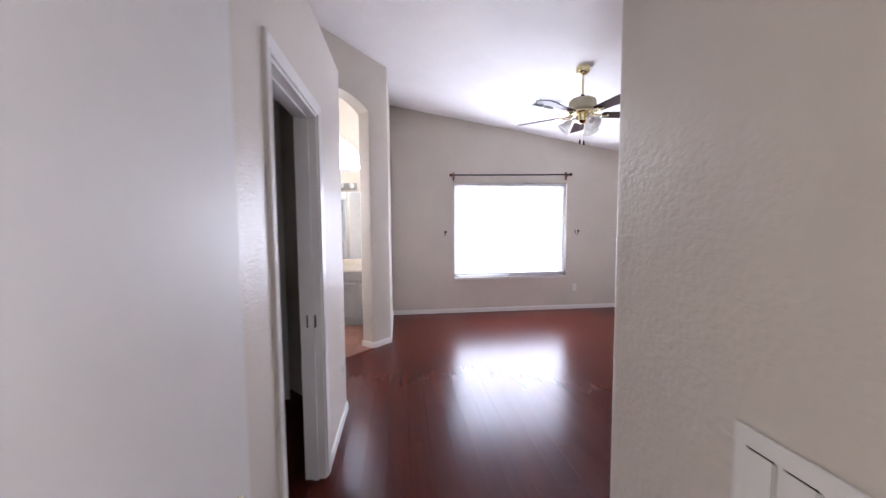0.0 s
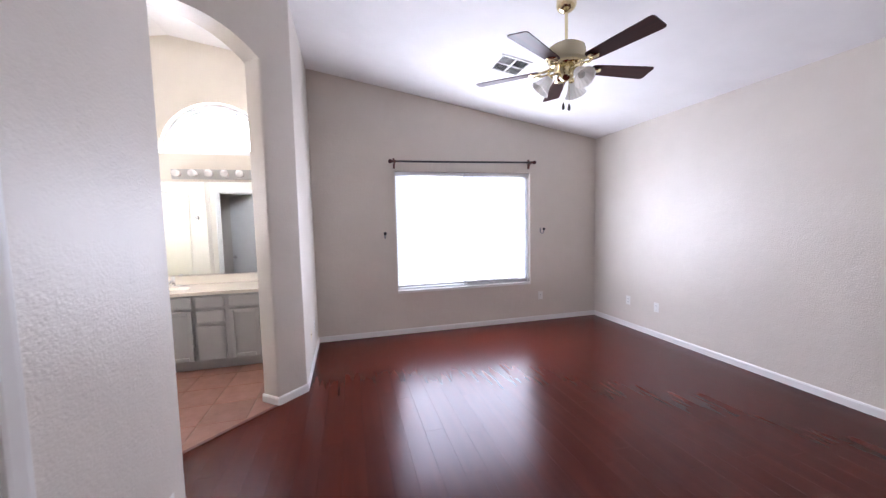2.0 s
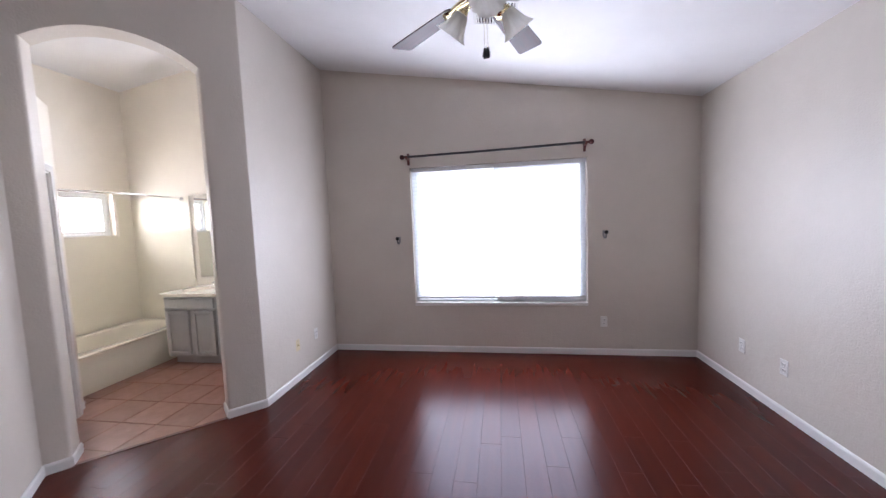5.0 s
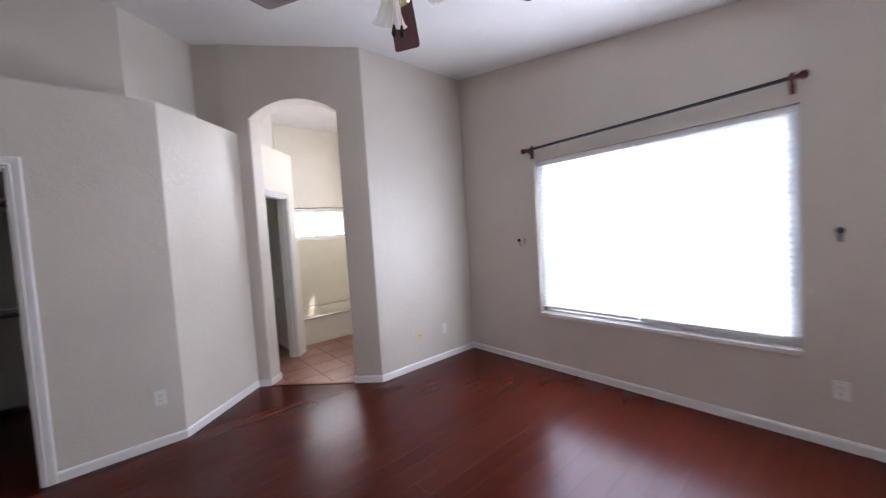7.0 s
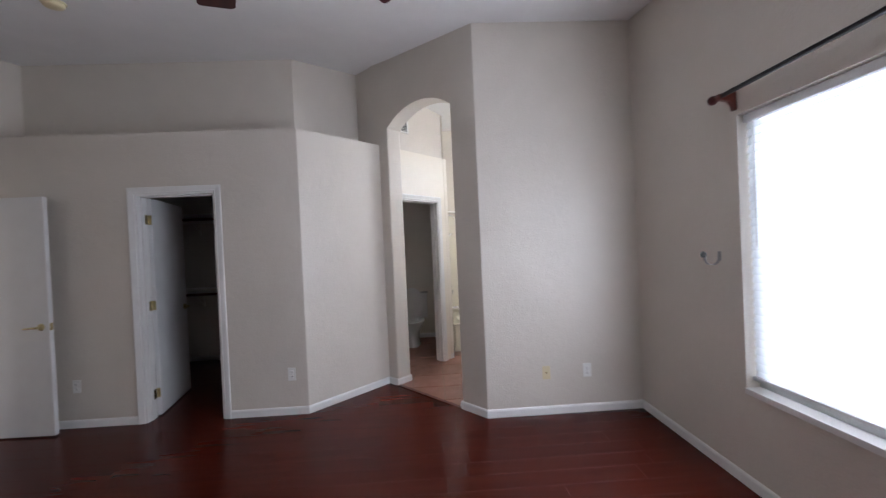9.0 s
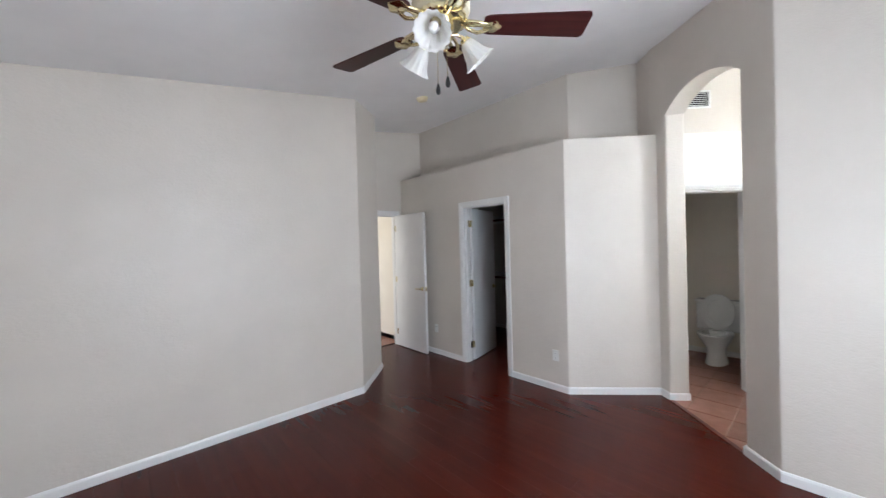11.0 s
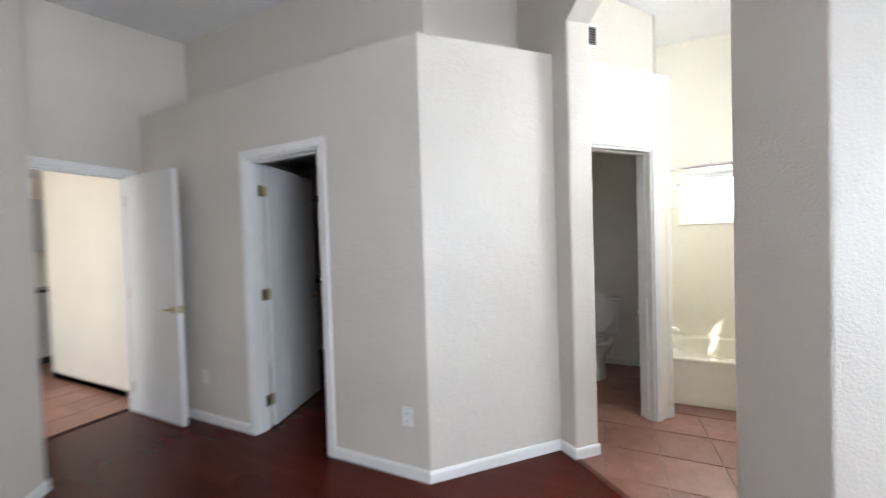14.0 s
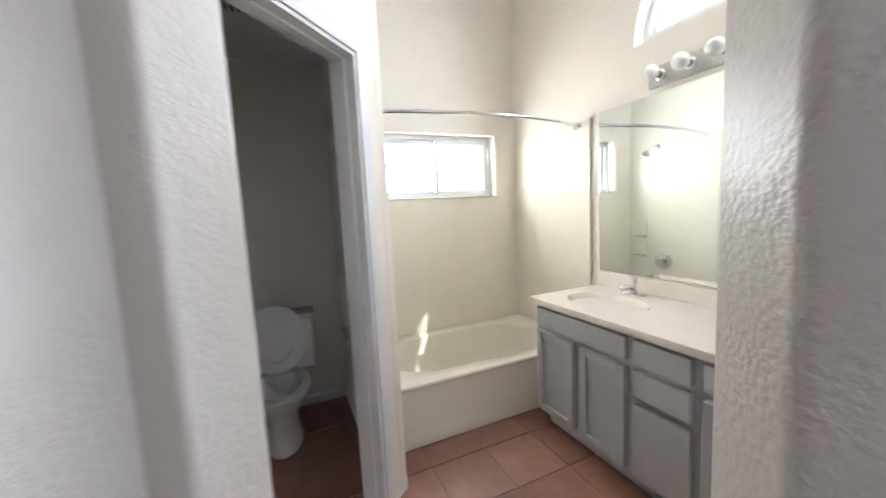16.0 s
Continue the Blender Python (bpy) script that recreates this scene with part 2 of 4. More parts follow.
def tube(bm, pts, r, segments=10, closed=False):
    """A round bar along a line of points."""
    pts = [Vector(p) for p in pts]
    rings = []
    up = Vector((0, 0, 1))
    n = len(pts)
    for i, p in enumerate(pts):
        a = pts[(i - 1) % n] if closed else pts[max(i - 1, 0)]
        b = pts[(i + 1) % n] if closed else pts[min(i + 1, n - 1)]
        d = (b - a).normalized()
        side = d.cross(up if abs(d.z) < 0.95 else Vector((1, 0, 0))).normalized()
        over = side.cross(d)
        rr = r[i] if isinstance(r, (list, tuple)) else r
        rings.append([bm.verts.new(p + rr * (math.cos(t) * side + math.sin(t) * over)) for t in (2 * math.pi * k / segments for k in range(segments))])
    pairs = list(zip(rings, rings[1:])) + ([(rings[-1], rings[0])] if closed else [])
    for a, b in pairs:
        for k in range(segments):
            j = (k + 1) % segments
            bm.faces.new((a[k], a[j], b[j], b[k]))
    if not closed:
        bm.faces.new(rings[0])
        bm.faces.new(rings[-1])
    return bm


def prism(bm, plan, z0, z1):
    """An upright block on a plan; z0 and z1 are heights or functions of x."""
    lo = [bm.verts.new((x, y, z0(x) if callable(z0) else z0)) for x, y in plan]
    hi = [bm.verts.new((x, y, z1(x) if callable(z1) else z1)) for x, y in plan]
    n = len(plan)
    bm.faces.new(lo[::-1])
    bm.faces.new(hi)
    for i in range(n):
        j = (i + 1) % n
        bm.faces.new((lo[i], lo[j], hi[j], hi[i]))
    return bm


def rounded(plan, radius, corners, steps=6):
    """The plan with the corners of those indices rounded."""
    out, n = [], len(plan)
    for i, p in enumerate(plan):
        if i not in corners:
            out.append(p)
            continue
        p0, p1, p2 = Vector(plan[i - 1]), Vector(p), Vector(plan[(i + 1) % n])
        d0, d1 = (p0 - p1).normalized(), (p2 - p1).normalized()
        half = d0.angle(d1) / 2
        cut = min(radius / math.tan(half), (p0 - p1).length * .45, (p2 - p1).length * .45)
        a, b = p1 + d0 * cut, p1 + d1 * cut
        for k in range(steps + 1):
            t = k / steps
            q = a * (1 - t) ** 2 + p1 * 2 * t * (1 - t) + b * t ** 2
            out.append((q.x, q.y))
    return out


def sheet(bm, outer, holes, depth, m):
    """A flat wall with holes: outlines in (along, up), thick by depth, laid by m (x along, y depth, z up)."""
    edges = []
    for loop in [outer, *holes]:
        vs = [bm.verts.new((s, 0, z)) for s, z in loop]
        edges += [bm.edges.new((a, b)) for a, b in zip(vs, vs[1:] + vs[:1])]
    faces = [g for g in bmesh.ops.triangle_fill(bm, use_beauty=True, use_dissolve=False, edges=edges)["geom"] if isinstance(g, bmesh.types.BMFace)]
    out = bmesh.ops.extrude_face_region(bm, geom=faces)["geom"]
    bmesh.ops.translate(bm, vec=(0, depth, 0), verts=[g for g in out if isinstance(g, bmesh.types.BMVert)])
    bmesh.ops.transform(bm, matrix=m, verts=bm.verts)
    return bm


def rect(a, b, c, d):
    return [(a, c), (b, c), (b, d), (a, d)]


def along(p, q):
    """The frame of a wall from p to q: x along it, y to its left, z up."""
    a = math.degrees(math.atan2(q[1] - p[1], q[0] - p[0]))
    return pose(p[0], p[1], 0, 0, 0, a)


def sweep(bm, line, profile):
    """Mitred moulding along a plan line; profile in (out to the left, up)."""
    pts = [Vector(p) for p in line]
    rows = []
    for i, p in enumerate(pts):
        ns = []
        for a, b in ((i - 1, i), (i, i + 1)):
            if 0 <= a and b < len(pts):
                d = (pts[b] - pts[a]).normalized()
                ns.append(Vector((-d.y, d.x)))
        nrm = sum(ns, Vector((0, 0))).normalized()
        nrm /= max(nrm.dot(ns[0]), 0.3)
        rows.append([bm.verts.new((p.x + nrm.x * o, p.y + nrm.y * o, z)) for o, z in profile])
    k = len(profile)
    for a, b in zip(rows, rows[1:]):
        for i in range(k):
            j = (i + 1) % k
            bm.faces.new((a[i], a[j], b[j], b[i]))
    bm.faces.new(rows[0])
    bm.faces.new(rows[-1])
    return bm


# ---- structure ----
C, D, O = (0.0, 0.0), (-0.617, 0.662), (0.300, 1.588)
AL, AR = (-0.532, 0.762), (0.100, 1.392)                  # room edges of the arched opening
BL, BR = (-0.650, 0.895), (-0.036, 1.510)                 # its edges towards the bathroom
S1, S2 = (1.455, YS), (0.893, -2.085)                     # the cut corner beside the entry
YH = -2.80                                               # the entry's end wall
LEDGE = 2.592
U0, U1 = (-0.414, -0.158), (-0.965, 0.381)                 # wall set back above the ledge
W1, W2 = (-0.740, 0.800), (-1.318, 1.378)                   # wall of the water closet
XB = -2.47                                                # outer wall of the bathroom
TOP = lambda x: ceil_z(x) + 0.03


def wall(name, bm, mat=WALL):
    return part(name, bm, mat, smooth=30, kind="structure")


XJ = 0.215                                                 # where the two parts of the north wall meet, inside the partition
north = [(XJ, -.02), (XE + .12, -.02), (XE + .12, TOP(XE + .12)), (XJ, TOP(XJ))]
north_bath = [(XB - .15, -.02), (XJ, -.02), (XJ, TOP(XJ)), (RIDGE, TOP(RIDGE)), (XB - .15, TOP(XB))]
lun = [(-0.69 + 0.575 * math.cos(a), 2.285 + 0.58 * math.sin(a)) for a in (math.pi * k / 24 for k in range(25))]
wall("wall_north", sheet(bmesh.new(), north, [rect(WX0, WX1, WZ0, WZ1)], 0.15, pose(0, YN, 0)))
wall("wall_north_bath", sheet(bmesh.new(), north_bath, [lun], 0.15, pose(0, YN, 0)), BATHWALL)
wall("wall_east", prism(bmesh.new(), [(XE, -1.75), (XE + .12, -1.75), (XE + .12, YN), (XE, YN)], -.02, TOP))
wall("wall_south", prism(bmesh.new(), rounded([(XE, YS), S1, S2, (0.893, YH), (1.01, YH), (1.01, -2.135), (1.505, -1.69), (XE, -1.69)], .022, (1, 2)), -.02, TOP))
bm = bmesh.new()
sheet(bm, [(-.12, -.02), (1.03, -.02), (1.03, TOP(1.03)), (-.5, TOP(-.5)), (-.5, 2.5), (-.12, 2.5)], [rect(0.10, 0.83, -.01, 2.05)], -0.115, pose(0, YH, 0))
wall("wall_entry", bm)
# partition of the closet, with its doorway
CD0, CD1, CDZ = -1.445, -0.750, 2.05
bm = bmesh.new()
prism(bm, rounded([(0, CD1), C, D, (-.70, .577), (-.05, -.095), (-.115, -.13), (-.115, CD1)], .022, (1,)), -.02, LEDGE)
prism(bm, [(0, YH), (0, CD0), (-.115, CD0), (-.115, YH)], -.02, LEDGE)
prism(bm, [(0, CD0), (0, CD1), (-.115, CD1), (-.115, CD0)], CDZ, LEDGE)
wall("wall_closet", bm)
bm = bmesh.new()
prism(bm, [(-.06, YH), (-.06, -.02), (-.66, .60), U1, U0, (-.414, YH)], LEDGE - .06, LEDGE - .003)
prism(bm, [(-.79, .76), (-1.35, 1.33), (-1.95, 1.36), (-1.0, .42), (-.85, .64)], LEDGE - .06, LEDGE - .003)
wall("plant_ledge", bm)
bm = bmesh.new()
prism(bm, [(-.414, YH - .1), U0, U1, (-1.98, 1.40), (-2.06, 1.32), (-1.04, .30), (-.53, -.21), (-.53, YH - .1)], LEDGE - .05, TOP)
wall("wall_upper", bm)
# arched wall: stubs, and a header cut by a shallow arch
bm = bmesh.new()
prism(bm, rounded([D, AL, BL, W1, (-.79, .70), (-.70, .58)], .022, (1, 2)), -.02, 2.735)
prism(bm, [D, AL, BL, W1, (-.79, .70), (-.70, .58)], 2.735, TOP)
prism(bm, [(-.62, .66), (-.74, .75), (-1.08, .45), U1], LEDGE - .004, TOP)
prism(bm, rounded([(XW, YN), O, AR, BR, (.13, 1.69), (.13, YN)], .022, (1, 2, 3)), -.02, 2.735)
prism(bm, rounded([(XW, YN), O, AR, BR, (.13, 1.69), (.13, YN)], .022, (1,)), 2.735, TOP)
aw = (Vector(AR) - Vector(AL)).length
SPRING, RISE = 2.735, 0.155
rad = (aw * aw / 4 + RISE * RISE) / (2 * RISE)
half = math.asin(aw / 2 / rad)
arc = [(aw / 2 + rad * math.sin(half * (1 - 2 * k / 20)), SPRING + RISE - rad + rad * math.cos(half * (1 - 2 * k / 20))) for k in range(21)]
wall("wall_arch", bm)
bm = bmesh.new()
sheet(bm, [(0, TOP(AL[0])), *arc[::-1], (aw, TOP(AR[0]))], [], 0.176, along(AL, AR))
wall("arch_header", bm)
wall("wall_bath_west", sheet(bmesh.new(), [(YH - .2, -.02), (YN, -.02), (YN, TOP(XB)), (YH - .2, TOP(XB))], [rect(1.67, 2.72, 1.49, 2.02)], 0.15, pose(XB, 0, 0, 0, 0, 90)), BATHWALL)
# water closet wall at 45 degrees, with its doorway, and the wall at the foot of the tub
bm = bmesh.new()
wl = (Vector(W2) - Vector(W1)).length
WCD0, WCD1 = 0.004, 0.684
sheet(bm, [(0, -.02), (wl, -.02), (wl, LEDGE), (0, LEDGE)], [rect(WCD0, WCD1, -.015, 2.028)], 0.115, along(W1, W2))
wall("wall_water_closet", bm, BATHWALL)
bm = bmesh.new()
prism(bm, rounded([W2, (-1.36, 1.42), (XB, 1.42), (XB, 1.30), (-1.40, 1.296)], .02, (0,)), -.02, LEDGE)
prism(bm, [(-1.98, 1.42), (XB, 1.42), (XB, 1.30), (-2.06, 1.30)], LEDGE, TOP)
wall("wall_tub_end", bm, BATHWALL)
wall("wall_closet_north", prism(bmesh.new(), [(-.5, .23), (-.6, .33), (XB, .33), (XB, .23)], -.02, 2.54), CLOSETP)
wall("wall_closet_west", prism(bmesh.new(), [(-1.85, YH), (-1.85, .23), (-1.95, .23), (-1.95, YH)], -.02, 2.54), CLOSETP)
wall("wall_closet_south", prism(bmesh.new(), [(-.115, YH), (-1.95, YH), (-1.95, YH - .1), (-.115, YH - .1)], -.02, 2.54), CLOSETP)
part("ceiling_closet", prism(bmesh.new(), [(-1.95, YH), (-.115, YH), (-.115, -.14), (-.52, .25), (-1.95, .33)], 2.44, 2.5), CLOSETP, kind="structure")
part("ceiling_water_closet", prism(bmesh.new(), [(-.86, .74), (-1.44, 1.31), (XB, 1.31), (XB, .3), (-.62, .3)], 2.44, 2.5), CEIL, kind="structure")
bm = bmesh.new()
prism(bm, [(RIDGE, YH - .2), (XE + .15, YH - .2), (XE + .15, YN + .15), (RIDGE, YN + .15)], ceil_z, lambda x: ceil_z(x) + .1)
prism(bm, [(XB - .15, YH - .2), (RIDGE, YH - .2), (RIDGE, YN + .15), (XB - .15, YN + .15)], ceil_z, lambda x: ceil_z(x) + .1)
part("ceiling", bm, CEIL, kind="structure")
# unseen roof overhang at the gable, added to trim the sun to a sliver
bm = bmesh.new()
prism(bm, [(RIDGE, YN + .151), (XE + .6, YN + .151), (XE + .6, YN + .53), (RIDGE, YN + .53)], ceil_z, lambda x: ceil_z(x) + .14)
prism(bm, [(XB - .7, YN + .151), (RIDGE, YN + .151), (RIDGE, YN + .53), (XB - .7, YN + .53)], ceil_z, lambda x: ceil_z(x) + .14)
part("sun_trimming_overhang", bm, TRIM, kind="structure")
# hall beyond the entry door
part("floor_hall", abox(-1.3, 2.7, -6.2, YH - .0, -.1, -.004), HALLT, kind="structure")
wall("wall_hall_south", abox(-1.3, 2.7, -6.2, -6.1, -.02, 2.5), BATHWALL)
wall("wall_hall_west", abox(-.13, -.012, -4.77, -2.95, -.02, 2.5), BATHWALL)
wall("wall_kitchen_west", abox(-1.4, -1.3, -6.1, -4.3, -.02, 2.5), BATHWALL)
wall("wall_kitchen_north", abox(-1.3, -.131, -4.3, -4.2, -.02, 2.5), BATHWALL)
wall("wall_hall_north", abox(1.03, 2.7, -2.95, -2.83, -.02, 2.5), BATHWALL)
part("ceiling_hall", abox(-1.4, 2.8, -6.2, -2.95, 2.44, 2.54), CEIL, kind="structure")
# bright distance outside the windows
def glow(name, strength, c, spots):
    m = bpy.data.materials.new(name)
    m.use_nodes = True
    m.node_tree.nodes.clear()
    out = m.node_tree.nodes.new("ShaderNodeOutputMaterial")
    em = m.node_tree.nodes.new("ShaderNodeEmission")
    em.inputs["Strength"].default_value = strength
    mp = coords(m)
    n = node(m, "ShaderNodeTexNoise", Scale=1.7, Detail=7.0, Roughness=0.62)
    wire(m, mp, 0, n, "Vector")
    r = ramp(m, [(0.40, tuple(v * (1 - spots) for v in c)), (0.56, c)])
    wire(m, n, "Fac", r, "Fac")
    wire(m, r, "Color", em, "Color")
    wire(m, em, 0, out, 0)
    return m


part("backdrop", abox(-5, 9, YN + 1.3, YN + 1.35, -.3, 4.4), glow("hazy_garden", 2.5, (0.95, 0.97, 1.0), 0.22), kind="structure")
part("backdrop", abox(XB - 1.35, XB - 1.3, -1, 6, -.3, 4.0), glow("bright_yard", 6.0, (1.0, 0.98, 0.93), 0.1), kind="structure")
# ground outside
part("ground", abox(-400, 400, -400, 400, -.4, -.3), smooth_mat("gravel_ground", (0.36, 0.31, 0.25), 0.9, spread=.3), kind="structure")
part("floor", abox(-2.7, XE + .1, YH - .1, YN + .1, -.08, -.012), UNDER, kind="structure")

BASE = [(0, 0), (.012, 0), (.012, .054), (.008, .064), (.004, .069), (0, .069)]


def baseboard(line, mat=TRIM):
    part("baseboard", sweep(bmesh.new(), line, BASE), mat, kind="structure")


# ---- skirting ----
baseboard([(0, YH), (0, CD0 - .06)][::-1])
baseboard([(0, CD1 + .06), C, D, AL, BL][::-1])
baseboard([(.893, YH), S2, S1, (XE, YS), (XE, YN), (XW, YN), O, AR, BR])
baseboard([(-1.62, 1.42), (-1.35, 1.42), W2, (W1[0] - .668 * .7071, W1[1] + .668 * .7071)][::-1])
baseboard([(XB, 1.30), (XB, .33)])
baseboard([(-1.42, 1.30), (XB, 1.30)])
baseboard([(XB, .33), (-.62, .33)])
baseboard([(-.60, .23), (-1.85, .23), (-1.85, YH), (-.115, YH)][::-1])
baseboard([(-.012, -2.95), (-.012, -4.77)][::-1])


# ---- doors ----
STRIKE = smooth_mat("dark_bronze", (0.10, 0.075, 0.05), 0.4, 1.0)
CASE = [(0.0, 0.0), (0.0, .010), (.010, .013), (.014, .0105), (.040, .015), (.052, .016), (.058, .012), (.058, 0.0)]


def casing(door, W, H, y=0.0, flip=1):
    """Three mitred boards round an opening, from (0, 0) to (W, H), standing out from y."""
    ends = [((0, 0), (-1, 0)), ((0, H), (-1, 1)), ((W, H), (1, 1)), ((W, 0), (1, 0))]
    for a, b in zip(ends, ends[1:]):
        bm = bmesh.new()
        rows = [[bm.verts.new((p[0] + o[0] * w, y + flip * d, p[1] + o[1] * w)) for w, d in CASE] for p, o in (a, b)]
        for i in range(len(CASE)):
            j = (i + 1) % len(CASE)
            bm.faces.new((rows[0][i], rows[0][j], rows[1][j], rows[1][i]))
        bm.faces.new(rows[0])
        bm.faces.new(rows[1])
        part("casing", bm, TRIM, door)


def jamb(door, W, H, depth):
    """Lining of the opening with a stop, from the room face back by depth."""
    bm = bmesh.new()
    for x0, x1 in ((0.0005, .016), (W - .016, W - .0005)):
        box(bm, x0, x1, -depth - .001, .001, -.005, H - .0005)
    box(bm, .0161, W - .0161, -depth - .001, .001, H - .016, H - .0005)
    part("jamb", bm, TRIM, door)
    bm = bmesh.new()
    for x0, x1 in ((.0162, .027), (W - .027, W - .0162)):
        box(bm, x0, x1, -depth * .62, -depth * .35, 0, H - .0165)
    box(bm, .0271, W - .0271, -depth * .62, -depth * .35, H - .027, H - .0165)
    part("door_stop", bm, TRIM, door)


def lever(parent, x, y, z, side, way, mat):
    """A lever handle on a face at y, out to side, pointing to way."""
    bm = bmesh.new()
    lathe(bm, [(0, 0), (.030, 0), (.030, .006), (.022, .012), (.011, .016), (.010, .045), (0, .045)], 20, pose(x, y, z, -90 * side, 0, 0))
    tube(bm, [(x, y + side * .042, z), (x + way * .03, y + side * .047, z + .002), (x + way * .07, y + side * .047, z - .002), (x + way * .105, y + side * .044, z - .004)], [.010, .009, .008, .006], 10)
    part("lever_handle", bm, mat, parent, "polished metal lever handle", smooth=40)


def return_plates(door, at, height, metal):
    """The hinge plates let into the lining, beside the leaf."""
    inner = 1 if at[0] > .3 else -1
    face = at[0] + .0059 if inner > 0 else at[0] - .0039
    for z in (.22, height / 2 + .02, height - .2):
        y0 = -.112 if at[1] < -.1 else -.030
        part("hinge_plate", abox(face - .002 * (inner > 0), face + .002 * (inner < 0), y0, y0 + .034, z - .044, z + .044), metal, door)


def leaf(door, at, rz, width, height, mat, metal):
    """A flush door leaf hung at a hinge line; local x runs along the leaf."""
    m = pose(*at, 0, 0, rz)
    lf = part("door_leaf", abox(0, width, -.0175, .0175, .012, height, bevel=.002), DOORP, door, "flush white painted door leaf")
    lf.matrix_local = m
    for z in (.22, height / 2 + .02, height - .2):
        bm = bmesh.new()
        tube(bm, [(-.004, .021, z - .045), (-.004, .021, z + .045)], .006, 10)
        box(bm, -.002, .0005, -.014, .016, z - .044, z + .044)
        box(bm, -.004, .036, .0176, .0195, z - .044, z + .044)
        part("hinge", bm, metal, lf, "brass butt hinge", smooth=40)
    return_plates(door, at, height, metal)
    for side in (-1, 1):
        lever(lf, width - .065, side * .0175, .935, side, -1, metal)
    part("latch_plate", abox(width - .0005, width + .0015, -.012, .012, .905, .965), metal, lf)
    return lf


door1 = thing("door_1", (0.10, YH, 0), 0, "open white bedroom entry door with brass lever", "door", kind="structure")
casing(door1, .73, 2.05)
jamb(door1, .73, 2.05, .115)
leaf(door1, (.020, .03, 0), 89.0, .695, 2.035, DOORP, BRASS)
door2 = thing("door_2", (0, CD0, 0), 90, "open white closet door with brass hinges", "door", kind="structure")
door2.matrix_world = Matrix.Translation((0, CD1, 0)) @ pose(0, 0, 0, 0, 0, -90)
casing(door2, CD1 - CD0, 2.05)
jamb(door2, CD1 - CD0, 2.05, .115)
leaf(door2, (CD1 - CD0 - .022, -.135, 0), -76, .665, 2.03, DOORP, BRASS)
part("strike_plate", abox(.0162, .0185, -.082, -.030, .885, .955), STRIKE, door2, "dark bronze strike plate")
door3 = thing("door_3", (*W1, 0), 135, "white water closet door standing open inward", "door", kind="structure")
door3.matrix_world = Matrix.Translation((W1[0] - WCD1 * .70711, W1[1] + WCD1 * .70711, 0)) @ pose(0, 0, 0, 0, 0, -45)
casing(door3, WCD1 - WCD0, 2.028)
jamb(door3, WCD1 - WCD0, 2.028, .115)
leaf(door3, (WCD1 - WCD0 - .03, -.145, 0), -99, .56, 2.008, DOORP, NICKEL)
part("strike_plate", abox(.0162, .018, -.075, -.035, .93, 1.0), NICKEL, door3)


# ---- bedroom window ----
def slider(name, at, rz, w, h, label, depth=.15):
    """A sliding window in its opening: frame, two sashes with panes, drywall sill. Local x along, y outwards."""
    win = thing(name, at, rz, label, "window", kind="structure")
    bm = bmesh.new()
    for a in ((0.001, .035, 0.001, h - .001), (w - .035, w - .001, 0.001, h - .001)):
        box(bm, a[0], a[1], depth - .07, depth - .005, a[2], a[3])
    box(bm, .0351, w - .0351, depth - .07, depth - .005, 0.001, .035)
    box(bm, .0351, w - .0351, depth - .07, depth - .005, h - .035, h - .001)
    part("window_frame", bm, VINYL, win)
    for k, (x0, x1, y) in enumerate(((.036, w / 2 + .018, depth - .04), (w / 2 - .018, w - .036, depth - .066))):
        bm = bmesh.new()
        box(bm, x0, x0 + .035, y, y + .024, .036, h - .036, bevel=.003)
        box(bm, x1 - .035, x1, y, y + .024, .036, h - .036, bevel=.003)
        box(bm, x0 + .0351, x1 - .0351, y, y + .024, .036, .070)
        box(bm, x0 + .0351, x1 - .0351, y, y + .024, h - .070, h - .036)
        sash = part("sash", bm, VINYL, win)
        pane = part("pane", abox(x0 + .034, x1 - .034, y + .010, y + .014, .069, h - .069), GLASS, sash)
        pane.visible_shadow = False
    return win


w1 = slider("window_1", (WX0, YN, WZ0), 0, WX1 - WX0, WZ1 - WZ0, "bright sliding bedroom window with white vinyl frame")
part("window_sill", abox(.002, WX1 - WX0 - .002, -.014, .078, -.020, .014, bevel=.003), TRIM, w1)


